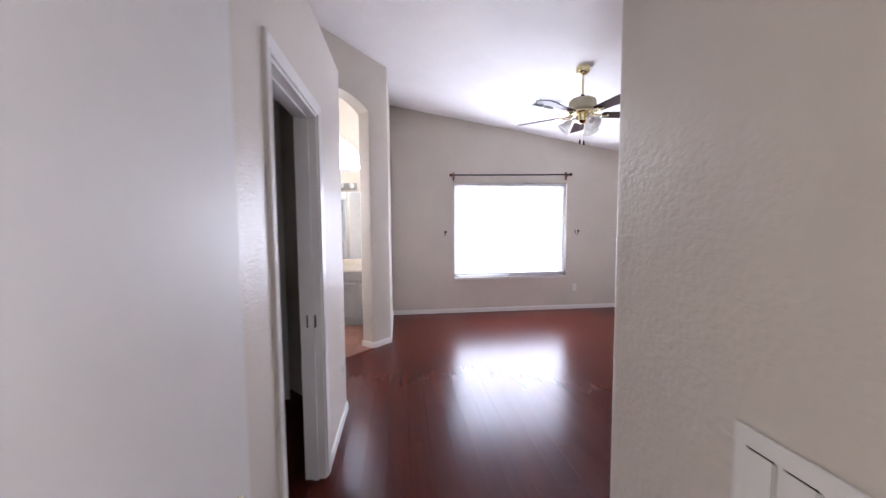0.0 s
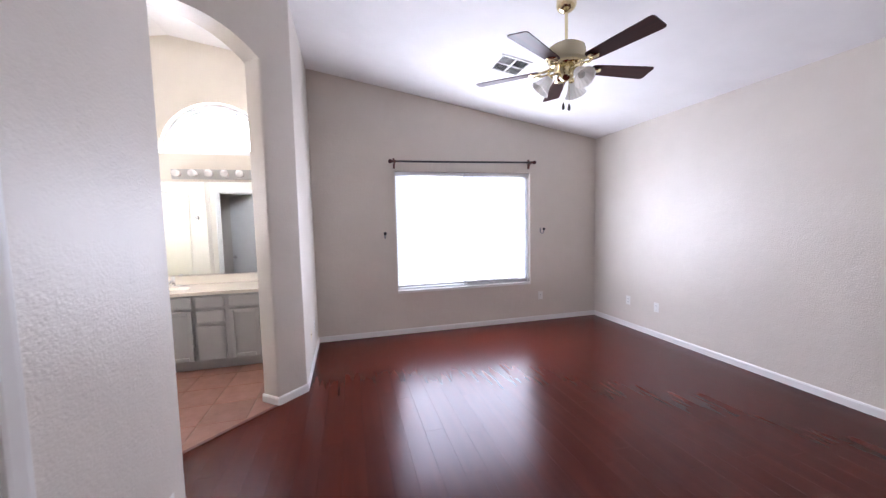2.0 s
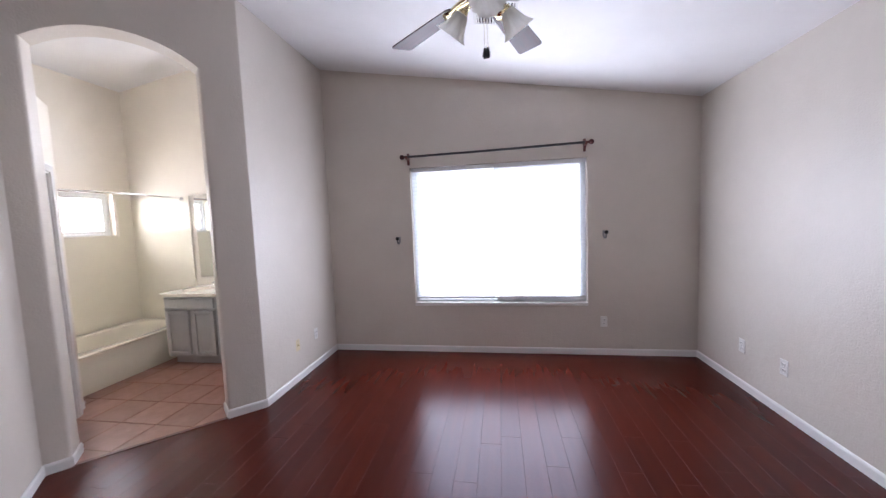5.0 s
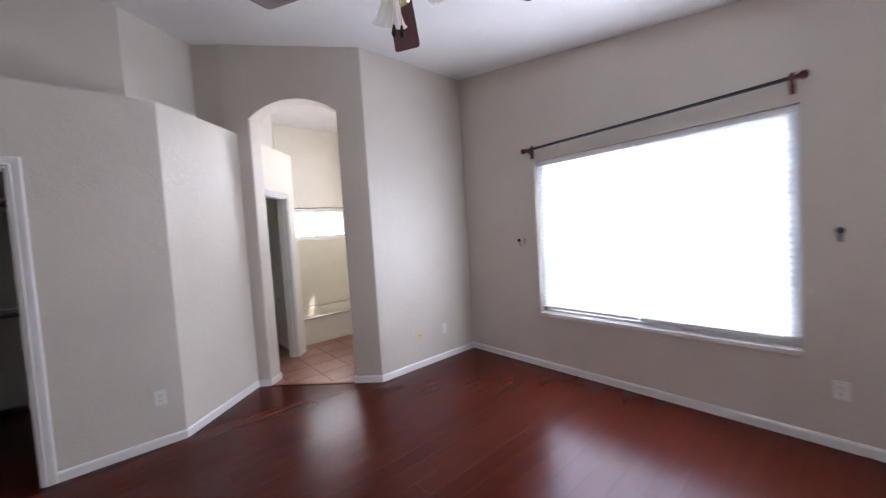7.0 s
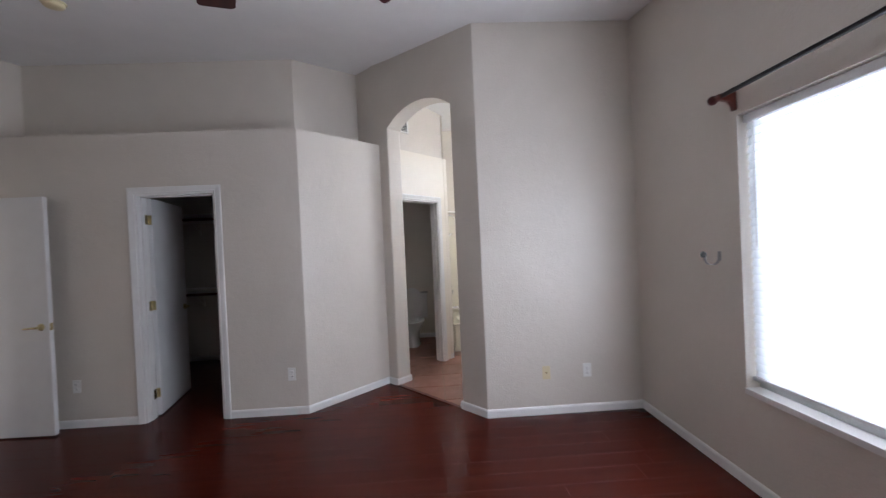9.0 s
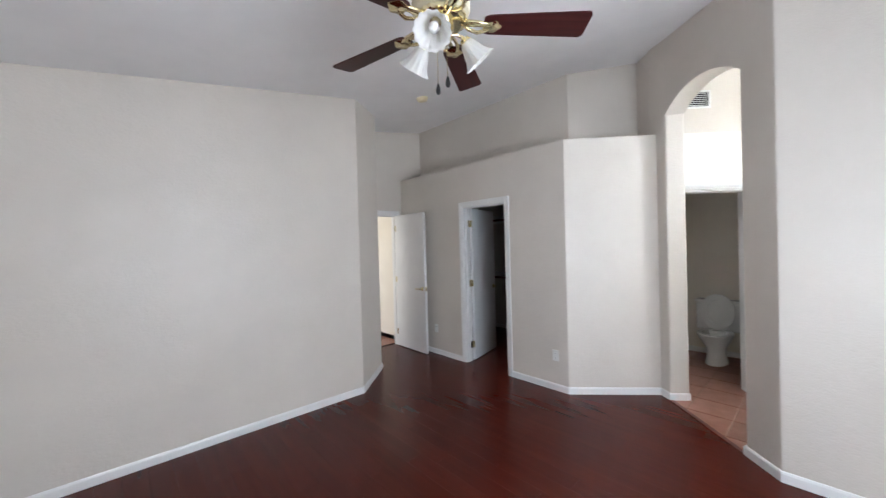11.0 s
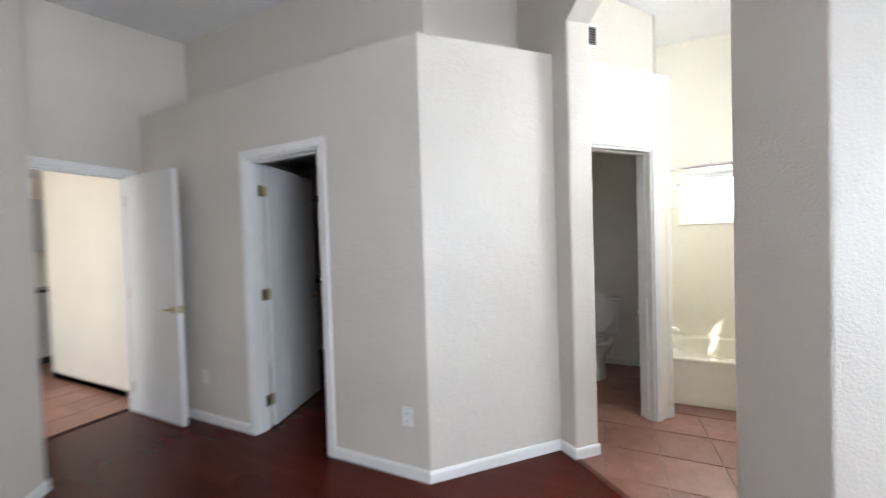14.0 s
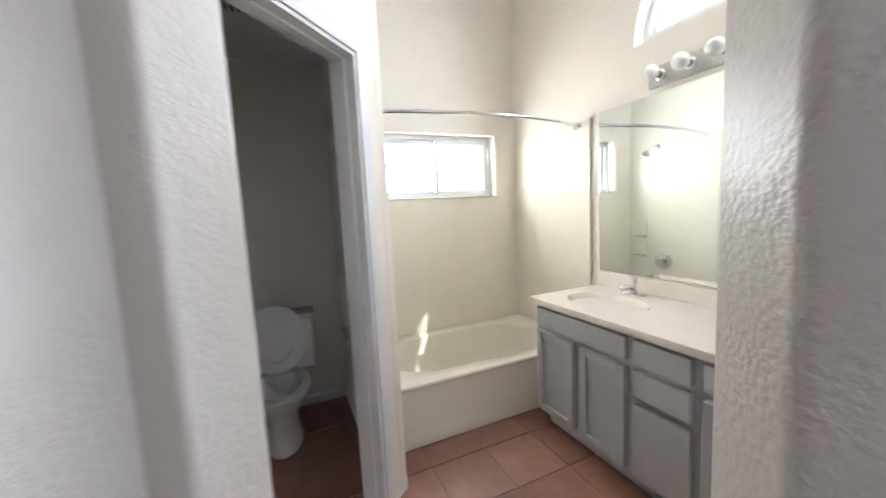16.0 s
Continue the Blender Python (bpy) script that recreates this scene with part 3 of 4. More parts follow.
def blind(x0, x1, z0, z1, wand, label, tilt):
    """A slatted blind: head rail, slats, ladder cords, bottom rail and tilt wand."""
    b = thing("window_blind", (x0, YN + .055, z0), 0, label, "blind", "window blinds")
    w, h = x1 - x0, z1 - z0
    part("head_rail", abox(0, w, -.026, .026, h - .045, h, bevel=.003), VINYL, b)
    part("bottom_rail", abox(.003, w - .003, -.026, .026, .002, .026, bevel=.004), VINYL, b)
    count = int((h - .08) / .0435)
    bm = bmesh.new()
    rows = []
    for k in range(6):
        y = -.025 + .05 * k / 5
        zz = .0028 * (1 - (2 * k / 5 - 1) ** 2)
        rows.append((y, zz))
    for dz in (0, .0024):
        for x in (.004, w - .004):
            for y, zz in rows:
                bm.verts.new((x, y, zz + dz))
    bm.verts.ensure_lookup_table()
    v = lambda d, e, k: bm.verts[d * 12 + e * 6 + k]
    for k in range(5):
        for d in (0, 1):
            bm.faces.new((v(d, 0, k), v(d, 1, k), v(d, 1, k + 1), v(d, 0, k + 1)))
        for e in (0, 1):
            bm.faces.new((v(0, e, k), v(1, e, k), v(1, e, k + 1), v(0, e, k + 1)))
    for k in (0, 5):
        bm.faces.new((v(0, 0, k), v(0, 1, k), v(1, 1, k), v(1, 0, k)))
    first = part("slat", bm, SLAT, b, smooth=30)
    for i in range(count):
        s = first if i == 0 else new("slat", first.data)
        s.parent = b
        s.matrix_local = pose(0, 0, .035 + i * (h - .095) / (count - 1), tilt + 1.2 * math.sin(i * 1.7), 0, 0)
    for x in (.10, w / 2, w - .10):
        bm = bmesh.new()
        for y in (-.027, .027):
            tube(bm, [(x, y, .02), (x, y, h - .04)], .0011, 5)
        part("ladder_cord", bm, VINYL, b)
    if wand:
        part("tilt_wand", tube(bmesh.new(), [(.07, -.035, h - .05), (.07, -.036, h - .75)], .004, 8), VINYL, b)
    else:
        bm = bmesh.new()
        tube(bm, [(w - .05, -.032, h - .05), (w - .05, -.032, h - .8)], .0014, 6)
        lathe(bm, [(0, 0), (.007, .004), (.006, .03), (0, .034)], 10, pose(w - .05, -.032, h - .83))
        part("lift_cord", bm, VINYL, b)


MID = (WX0 + WX1) / 2 - .02
blind(WX0 + .006, MID - .006, WZ0 + .055, WZ1 - .004, True, "white slatted blind hanging closed in the bright bedroom window", 74)
blind(MID + .006, WX1 - .006, WZ0 + .055, WZ1 - .004, False, "white slatted blind with nearly closed slats and lift cord", -69)


def curtain_rod():
    w, reach = 1.925, .085
    r = thing("curtain_rod", (WX0 - .02, YN - reach, 2.244), 0, "dark curtain rod on cherry wood brackets above window", "curtain rod")
    r.matrix_world = pose(WX0 - .02, YN - reach, 2.244, 0, -0.8, 0)
    part("rod", tube(bmesh.new(), [(0, 0, 0), (w * .35, 0, -.003), (w * .7, 0, -.003), (w, 0, 0)], .0125, 12), BLACK, r, "thin black metal rod", smooth=40)
    for x, s in ((0, -1), (w, 1)):
        bm = bmesh.new()
        lathe(bm, [(0, -.01), (.014, -.01), (.016, 0), (.012, .008), (.013, .014), (.022, .024), (.027, .040), (.024, .054), (.012, .064), (0, .066)], 20, pose(x, 0, 0, 0, 90 * s, 0))
        part("finial", bm, BLADE, r, "turned dark wooden finial", smooth=40)
        bm = bmesh.new()
        xb = x - s * .012
        side = [(reach - .0005, .050), (reach - .0005, -.080), (reach - .016, -.080), (reach - .022, -.050), (reach - .040, -.030), (.014, -.024), (-.012, -.020), (-.020, -.004), (-.016, .012), (.010, .017), (reach - .030, .018), (reach - .016, .030), (reach - .014, .050)]
        prism(bm, side, xb - .012, xb + .012)
        for v in bm.verts:
            v.co = Vector((v.co.z, v.co.x, v.co.y))
        part("bracket", bm, RODWOOD, r, "reddish wooden bracket")


curtain_rod()


def holdback(x):
    """A flat steel hook that dips from the wall and rises to a black knob."""
    h = thing("curtain_holdback", (x, YN, 1.315), 0, "steel curtain holdback hook with black knob", "holdback", "curtain holdbacks")
    part("wall_plate", abox(-.011, .011, -.005, -.0005, -.016, .042, bevel=.002), STEEL, h)
    line = [(-.004, .030), (-.006, .004)] + [(-.052 + .046 * math.cos(a), .004 - .044 * math.sin(a)) for a in (math.pi * k / 12 for k in range(1, 12))] + [(-.098, .004), (-.099, .022)]
    bm = bmesh.new()
    rings = []
    for i, (y, z) in enumerate(line):
        a, b = line[max(i - 1, 0)], line[min(i + 1, len(line) - 1)]
        d = Vector((b[0] - a[0], b[1] - a[1])).normalized()
        n = Vector((-d.y, d.x)) * .0016
        rings.append([bm.verts.new((p, y + q * n.x, z + q * n.y)) for p, q in ((-.009, -1), (.009, -1), (.009, 1), (-.009, 1))])
    for a, b in zip(rings, rings[1:]):
        for k in range(4):
            bm.faces.new((a[k], a[(k + 1) % 4], b[(k + 1) % 4], b[k]))
    bm.faces.new(rings[0])
    bm.faces.new(rings[-1])
    part("hook", bm, STEEL, h, "bent steel hook", smooth=40)
    part("knob", lathe(bmesh.new(), [(0, -.004), (.016, -.003), (.020, .003), (.019, .010), (.010, .016), (0, .017)], 18, pose(0, -.099, .026, 90, 0, 0)), BLACK, h, "round black knob", smooth=50)


holdback(1.150)
holdback(3.385)


# ---- sockets and switches ----
def socket(at, rz, mat=PLASTIC, jack=False, label="white plastic duplex outlet low on the wall"):
    """A wall plate; local y points into the room."""
    s = thing("wall_outlet" if not jack else "cable_jack", at, rz, label, "outlet", "wall outlets")
    part("plate", abox(-.036, .036, .0005, .0065, -.058, .058, bevel=.003), mat, s)
    if jack:
        bm = lathe(bmesh.new(), [(0, .006), (.008, .006), (.008, .009), (.005, .010), (.0048, .016), (0, .016)], 12, pose(0, 0, 0, -90, 0, 0))
        part("connector", bm, BRASS, s, smooth=40)
    else:
        for z in (-.021, .021):
            f = part("receptacle", abox(-.017, .017, .0066, .0095, z - .014, z + .014, bevel=.004), mat, s)
            bm = bmesh.new()
            for x in (-.0065, .0065):
                box(bm, x - .0012, x + .0012, .0094, .0099, z - .001, z + .007)
            box(bm, -.0022, .0022, .0094, .0099, z - .010, z - .006)
            # solid black pieces paint the shade inside the socket's holes
            part("slot_shade", bm, DARK, f)
    part("screw", lathe(bmesh.new(), [(0, .0095), (.003, .0092), (.003, .006)], 8, pose(0, 0, 0 if not jack else .042, -90, 0, 0) @ pose(0, 0, -.0)), NICKEL, s)


socket((3.385, YN, .369), 180)
socket((XE, 2.25, .366), 90)
socket((XE, 1.80, .366), 90)
socket((XW, 2.10, .352), -90, IVORY, True, "ivory cable jack plate low on the wall")
socket((XW, 2.455, .354), -90)
socket((0, -.140, .366), -90)
socket((0, -2.02, .366), -90)

sw = thing("light_switch", (.893, -2.45, 1.131), 90, "white three-gang rocker switch plate by the entry", "switch")
part("plate", abox(-.083, .083, .0005, .0065, -.058, .058, bevel=.003), PLASTIC, sw)
for x in (-.046, 0, .046):
    rk = part("rocker", abox(x - .0165, x + .0165, .0066, .0105, -.033, .033, bevel=.002), PLASTIC, sw)
    # thin black rim paints the shade round the rocker
    part("gap", abox(x - .0175, x + .0175, .0064, .0068, -.034, .034), DARK, rk)


# ---- ceiling: fan, register, smoke alarm ----
def ceiling_fan(x, y):
    zc = ceil_z(x)
    f = thing("ceiling_fan", (x, y, zc), 0, "brass five-blade ceiling fan with frosted tulip lights", "ceiling fan")
    part("canopy", lathe(bmesh.new(), [(0, .02), (.066, .015), (.068, -.03), (.060, -.05), (.040, -.066), (.018, -.074), (0, -.074)], 32), BRASS, f, smooth=40)
    DROP = .105
    rodp = part("downrod", tube(bmesh.new(), [(0, 0, -.06), (0, 0, -.20 - DROP)], .011, 14), BRASS, f, smooth=40)
    part("coupling", lathe(bmesh.new(), [(0, -.160), (.018, -.160), (.020, -.180), (.030, -.195), (0, -.195)], 20), BLACK, f, smooth=40)
    part("motor_housing", lathe(bmesh.new(), [(0, -.190), (.04, -.190), (.100, -.200), (.126, -.218), (.131, -.240), (.131, -.290), (.124, -.306), (.106, -.316), (.10, -.328), (0, -.328)], 40), ENAMEL, f, "cream and brass motor housing", smooth=35)
    part("filigree_ring", lathe(bmesh.new(), [(.103, -.318), (.112, -.322), (.114, -.338), (.106, -.345), (.09, -.347), (0, -.347)], 60, flute=lambda a, i: 1 + .035 * math.sin(20 * a)), BRASS, f, smooth=50)
    part("switch_housing", lathe(bmesh.new(), [(0, -.345), (.055, -.345), (.056, -.37), (.047, -.40), (.050, -.412), (.038, -.430), (.016, -.440), (0, -.442)], 28), BRASS, f, smooth=40)
    zb = -.352
    for k in range(5):
        a = 67.5 + 72 * k
        m = pose(0, 0, 0, 0, 0, a)
        bm = bmesh.new()
        for s in (-1, 1):
            pts = [(.095, s * .012, zb + .012), (.125, s * .030, zb - .002), (.165, s * .036, zb - .012), (.20, s * .026, zb - .010), (.222, s * .012, zb - .006)]
            tube(bm, pts, [.007, .008, .009, .008, .006], 8)
        box(bm, .085, .21, -.010, .010, zb - .004, zb + .004, bevel=.003)
        lathe(bm, [(0, 0), (.038, 0), (.042, .004), (.034, .008), (0, .009)], 20, pose(.225, 0, zb - .012), flute=lambda t, i: 1 + .10 * math.cos(5 * t))
        iron = part("blade_iron", bm, BRASS, f, "ornate brass blade bracket", smooth=50)
        iron.matrix_local = m
        bm = bmesh.new()
        out = [(.190, .039), (.198, .047), (.214, .053), (.42, .063), (.643, .072)]
        for i in range(1, 6):
            t = i * math.pi / 10
            out.append((.643 + .022 * math.sin(t), .050 + .022 * math.cos(t)))
        plan = [(p, q) for p, q in out] + [(p, -q) for p, q in out[::-1]]
        prism(bm, plan, 0, .006)
        bmesh.ops.transform(bm, matrix=pose(0, 0, zb - .002, -11, 0, 0), verts=bm.verts)
        bl = part("blade", bm, BLADE, f, "dark mahogany fan blade")
        bl.matrix_local = m
    for k in range(3):
        a = 35 + 120 * k
        m = pose(0, 0, 0, 0, 0, a)
        bm = tube(bmesh.new(), [(.035, 0, -.392), (.07, 0, -.384), (.098, 0, -.392), (.112, 0, -.408)], [.009, .008, .009, .012], 10)
        lathe(bm, [(0, .012), (.020, .010), (.026, -.006), (.024, -.016), (0, -.016)], 18, pose(.112, 0, -.405, 0, -42, 0))
        arm = part("light_arm", bm, BRASS, f, smooth=40)
        arm.matrix_local = m
        prof = [(r * 1.16, z * 1.08) for r, z in [(.022, 0), (.030, -.012), (.037, -.035), (.044, -.062), (.056, -.085), (.066, -.096), (.0635, -.0965), (.053, -.086), (.041, -.062), (.034, -.035), (.027, -.012), (.019, -.002)]]
        bm = lathe(bmesh.new(), prof, 72, pose(.116, 0, -.412, 0, -42, 0), flute=lambda t, i: 1 + (.045 if 2 < i < 9 else .012) * math.cos(14 * t))
        sh = part("shade", bm, FROST, f, "frosted fluted glass tulip shade", smooth=60)
        sh.matrix_local = m
        bm = lathe(bmesh.new(), [(0, -.082), (.016, -.076), (.024, -.058), (.019, -.035), (.012, -.018), (.012, 0), (0, 0)], 18, pose(.116, 0, -.412, 0, -42, 0))
        part("bulb", bm, PORCELAIN, sh, smooth=60)
    for s in (-1, 1):
        cx, cy = -.007 * s, .024 * s
        ch = part("pull_chain", tube(bmesh.new(), [(cx, cy, -.43), (cx * 1.05, cy, -.595 + .01 * s)], .0016, 6), BRASS, f)
        part("pull_knob", lathe(bmesh.new(), [(0, 0), (.004, -.002), (.009, -.022), (.011, -.036), (.007, -.048), (0, -.051)], 12, pose(cx * 1.05, cy, -.595 + .01 * s)), BLACK, ch, "dark wooden pull", smooth=60)
    for child in f.children:
        if child.name.split(".")[0] not in ("canopy", "downrod"):
            child.location.z -= DROP


ceiling_fan(2.256, .638)


def register(at, m, w, h, label, halves=True):
    """A stamped grille; local z is the outward face."""
    g = thing("air_register", at, 0, label, "air vent", "air registers")
    g.matrix_world = m
    bm = bmesh.new()
    for a in ((-w / 2, w / 2, -h / 2, -h / 2 + .024), (-w / 2, w / 2, h / 2 - .024, h / 2), (-w / 2, -w / 2 + .024, -h / 2 + .0241, h / 2 - .0241), (w / 2 - .024, w / 2, -h / 2 + .0241, h / 2 - .0241)):
        box(bm, a[0], a[1], a[2], a[3], .0005, .010, bevel=.003)
    if halves:
        box(bm, -.007, .007, -h / 2 + .0241, h / 2 - .0241, .001, .009)
        box(bm, -w / 2 + .0241, -.0071, -.007, .007, .001, .009)
        box(bm, .0071, w / 2 - .0241, -.007, .007, .001, .009)
    part("frame", bm, PLASTIC, g)
    # black sheet paints the unlit duct; nothing opens behind the louvres
    part("duct_shade", abox(-w / 2 + .02, w / 2 - .02, -h / 2 + .02, h / 2 - .02, .0004, .0014), DARK, g)
    fields = [(-w / 2 + .024, -.007, -h / 2 + .024, -.007, 1), (.007, w / 2 - .024, -h / 2 + .024, -.007, 0), (-w / 2 + .024, -.007, .007, h / 2 - .024, 0), (.007, w / 2 - .024, .007, h / 2 - .024, 1)] if halves else [(-w / 2 + .024, w / 2 - .024, -h / 2 + .024, h / 2 - .024, 0)]
    for x0, x1, y0, y1, up in fields:
        n = 6 if halves else 7
        for i in range(n):
            t = (i + .5) / n
            if up:
                s = part("slat", abox(-.0012, .0012, y0, y1, -.008, .008), PLASTIC, g)
                s.matrix_local = pose(x0 + (x1 - x0) * t, 0, .006, 0, 38, 0)
            else:
                s = part("slat", abox(x0, x1, -.0012, .0012, -.008, .008), PLASTIC, g)
                s.matrix_local = pose(0, y0 + (y1 - y0) * t, .006, 38, 0, 0)


tilt = math.degrees(math.atan(SLOPE))
register((0, 0, 0), Matrix.Translation((2.305, 1.64, ceil_z(2.305))) @ pose(0, 0, 0, 0, 180 + tilt, 0), .32, .32, "white ceiling air register with four louvre fields")
al = thing("smoke_alarm", (.74, -1.32, ceil_z(.74)), 0, "yellowed round smoke alarm on sloping ceiling", "smoke alarm")
al.matrix_world = Matrix.Translation((.74, -1.32, ceil_z(.74))) @ pose(0, 0, 0, 0, 180 + tilt, 0)
part("base", lathe(bmesh.new(), [(0, 0), (.066, 0), (.068, .006), (.064, .012), (0, .012)], 32), IVORY, al, smooth=40)
part("cover", lathe(bmesh.new(), [(.058, .012), (.057, .026), (.048, .036), (.02, .040), (0, .040)], 32), IVORY, al, smooth=40)


# ---- closet ----
def shelf_run(p, q, z, depth, label):
    """A closet shelf on a cleat with a hanging pole and brackets, from p to q; it stands out to the left."""
    m = along(p, q)
    length = (Vector(q) - Vector(p)).length
    s = thing("closet_shelf", (0, 0, 0), 0, label, "closet shelf", "closet shelves")
    s.matrix_world = m @ pose(0, 0, z)
    part("board", abox(0, length, .001, depth, 0, .018, bevel=.002), TRIM, s)
    part("cleat", abox(0, length, .0005, .018, -.09, -.0005), TRIM, s)
    part("pole", tube(bmesh.new(), [(0, depth - .02, -.055), (length, depth - .02, -.055)], .017, 14), RODWOOD, s, "dark wooden hanging pole", smooth=40)
    for x in (length * .3, length * .72):
        bm = bmesh.new()
        box(bm, x - .003, x + .003, .002, .008, -.26, -.0005)
        tube(bm, [(x, .006, -.24), (x, depth * .55, -.10), (x, depth - .02, -.074)], .004, 6)
        box(bm, x - .004, x + .004, .01, depth - .01, -.008, -.0005)
        part("bracket", bm, TRIM, s)


shelf_run((-.58, .23), (-1.85, .23), 1.735, .30, "white closet shelf with dark hanging pole")
shelf_run((-1.85, -.08), (-1.85, YH), 2.02, .30, "upper white closet shelf with hanging pole")
shelf_run((-1.85, -.08), (-1.85, YH), 1.02, .30, "lower white closet shelf with hanging pole")

# ---- kitchen units seen past the entry door ----
ht = thing("threshold_strip", (.10, YH - .115, 0), 0, "dark transition strip under the entry door", "threshold", kind="structure")
part("strip", abox(0, .73, -.030, .012, -.003, .004, bevel=.0015), UNDER, ht)
part("floor_entry", abox(.10, .83, YH - .102, YH - .0005, -.012, -.0005), FLOORW, kind="structure")
SLATE = smooth_mat("dark_laminate_top", (0.035, 0.032, 0.030), 0.3, spread=.2)


def kitchen_unit(x, w, base):
    """A cabinet against the far kitchen wall: base with drawer and door, or wall unit with a door."""
    z0, z1, depth = (0, .915, .57) if base else (1.43, 2.12, .32)
    k = thing("kitchen_base_cabinet" if base else "kitchen_wall_cabinet", (x, -6.099, z0), 0, "grey painted kitchen base cabinet with drawer" if base else "grey painted kitchen wall cabinet above counter", "cabinet", "kitchen cabinets")
    h, foot = z1 - z0, .10 if base else 0
    part("body", abox(.001, w - .001, 0, depth, foot, h, bevel=.002), CABINET, k)
    if base:
        part("toe_kick", abox(.002, w - .002, 0, depth - .07, .001, foot - .0005), SLATE, k)
        part("drawer", abox(.02, w - .02, depth + .0005, depth + .019, h - .16, h - .025, bevel=.004), CABINET, k)
    top = h - .19 if base else h - .03
    d = part("door", abox(.02, w - .02, depth + .0005, depth + .014, foot + .03, top, bevel=.003), CABINET, k)
    for a in ((.02, .075, foot + .03, top), (w - .075, w - .02, foot + .03, top), (.0755, w - .0755, foot + .03, foot + .085), (.0755, w - .0755, top - .055, top)):
        part("rail", abox(a[0], a[1], depth + .0145, depth + .021, a[2], a[3], bevel=.002), CABINET, d)


for x in (-1.29, -.74, -.19, .36):
    kitchen_unit(x, .55, True)
    kitchen_unit(x, .55, False)
kt = thing("kitchen_counter", (-1.29, -6.099, .916), 0, "dark laminate kitchen worktop on grey cabinets", "countertop")
part("top", abox(0, 2.2, .0, .61, 0, .038, bevel=.004), SLATE, kt)

# ---- bathroom: tub, surround, window ----
TX0, TX1, TY0, TY1, TZ = XB + .014, -1.612, 1.434, YN - .014, .382


def loft(bm, rings):
    made = [[bm.verts.new(p) for p in ring] for ring in rings]
    n = len(made[0])
    for a, b in zip(made, made[1:]):
        for k in range(n):
            j = (k + 1) % n
            bm.faces.new((a[k], a[j], b[j], b[k]))
    return made


def bathtub():
    t = thing("bathtub", ((TX0 + TX1) / 2, (TY0 + TY1) / 2, 0), 0, "almond acrylic alcove bathtub with oval basin", "bathtub")
    hx, hy = (TX1 - TX0) / 2, (TY1 - TY0) / 2
    N = 96

    def box_ring(ax, ay, z):
        out = []
        for k in range(N):
            a = 2 * math.pi * k / N
            c, s = math.cos(a), math.sin(a)
            r = min(ax / max(abs(c), 1e-6), ay / max(abs(s), 1e-6))
            out.append((r * c, r * s, z))
        return out

    def oval(ax, ay, z, power=2.6, dx=0.0):
        out = []
        for k in range(N):
            c, s = box_ring(hx, hy, 0)[k][:2]
            a = math.atan2(s / hy, c / hx)
            cc, ss = math.cos(a), math.sin(a)
            out.append((dx + ax * math.copysign(abs(cc) ** (2 / power), cc), ay * math.copysign(abs(ss) ** (2 / power), ss), z))
        return out
    bm = bmesh.new()
    loft(bm, [box_ring(hx, hy, .0), box_ring(hx, hy, .055), box_ring(hx - .012, hy, .075), box_ring(hx - .012, hy, TZ - .03), box_ring(hx, hy, TZ - .018), box_ring(hx - .003, hy - .001, TZ - .004), box_ring(hx - .012, hy - .004, TZ)])
    part("apron", bm, ALMOND, t, smooth=35)
    bm = bmesh.new()
    rings = loft(bm, [box_ring(hx - .012, hy - .004, TZ), oval(hx - .075, hy - .075, TZ), oval(hx - .088, hy - .09, TZ - .008), oval(hx - .10, hy - .11, TZ - .05), oval(hx - .13, hy - .16, .16), oval(hx - .17, hy - .22, .10), oval(hx - .24, hy - .34, .085)])
    bm.faces.new(rings[-1])
    part("basin", bm, ALMOND, t, smooth=40)
    part("drain", lathe(bmesh.new(), [(0, .088), (.024, .088), (.028, .0855), (.028, .084)], 20, pose(0, -hy + .42, 0)), CHROME, t, smooth=40)
    part("overflow_plate", lathe(bmesh.new(), [(0, .010), (.030, .008), (.034, 0)], 20, pose(0, -hy + .132, .25, -80, 0, 0)), CHROME, t, smooth=40)


bathtub()
su = thing("tub_surround", (XB, TY0, TZ), 0, "almond acrylic tub surround panels on three walls", "tub surround")
SH = 1.955 - TZ
bm = bmesh.new()
sheet(bm, [(0, .001), (YN - TY0, .001), (YN - TY0, SH), (2.735 - TY0, SH), (2.735 - TY0, 1.478 - TZ), (1.655 - TY0, 1.478 - TZ), (1.655 - TY0, SH), (0, SH)], [], -.012, pose(.0005, 0, 0, 0, 0, 90))
part("panel", bm, ALMOND, su)
part("panel", abox(.013, -1.60 - XB, YN - TY0 - .0135, YN - TY0 - .0005, .001, SH, bevel=.003), ALMOND, su)
part("panel", abox(.013, -1.60 - XB, -.0135, -.0005, .001, SH, bevel=.003), ALMOND, su)
part("edge_trim", abox(-1.625 - XB, -1.585 - XB, YN - TY0 - .019, YN - TY0 - .0136, .001, SH + .008, bevel=.002), ALMOND, su)
part("edge_trim", abox(-1.625 - XB, -1.585 - XB, -.0005, .005, .001, SH + .008, bevel=.002), ALMOND, su)
for z in (.42, .62):
    bm = bmesh.new()
    box(bm, .08, .22, .0005, .065, z, z + .018, bevel=.008)
    box(bm, .08, .22, .0005, .010, z + .0185, z + .15, bevel=.004)
    part("soap_shelf", bm, ALMOND, su)
w2 = slider("window_2", (XB, 1.67, 1.49), 90, 1.05, .53, "bright sliding window above the bathtub")
part("window_sill", abox(.002, 1.048, -.016, .078, .001, .010, bevel=.003), ALMOND, w2)

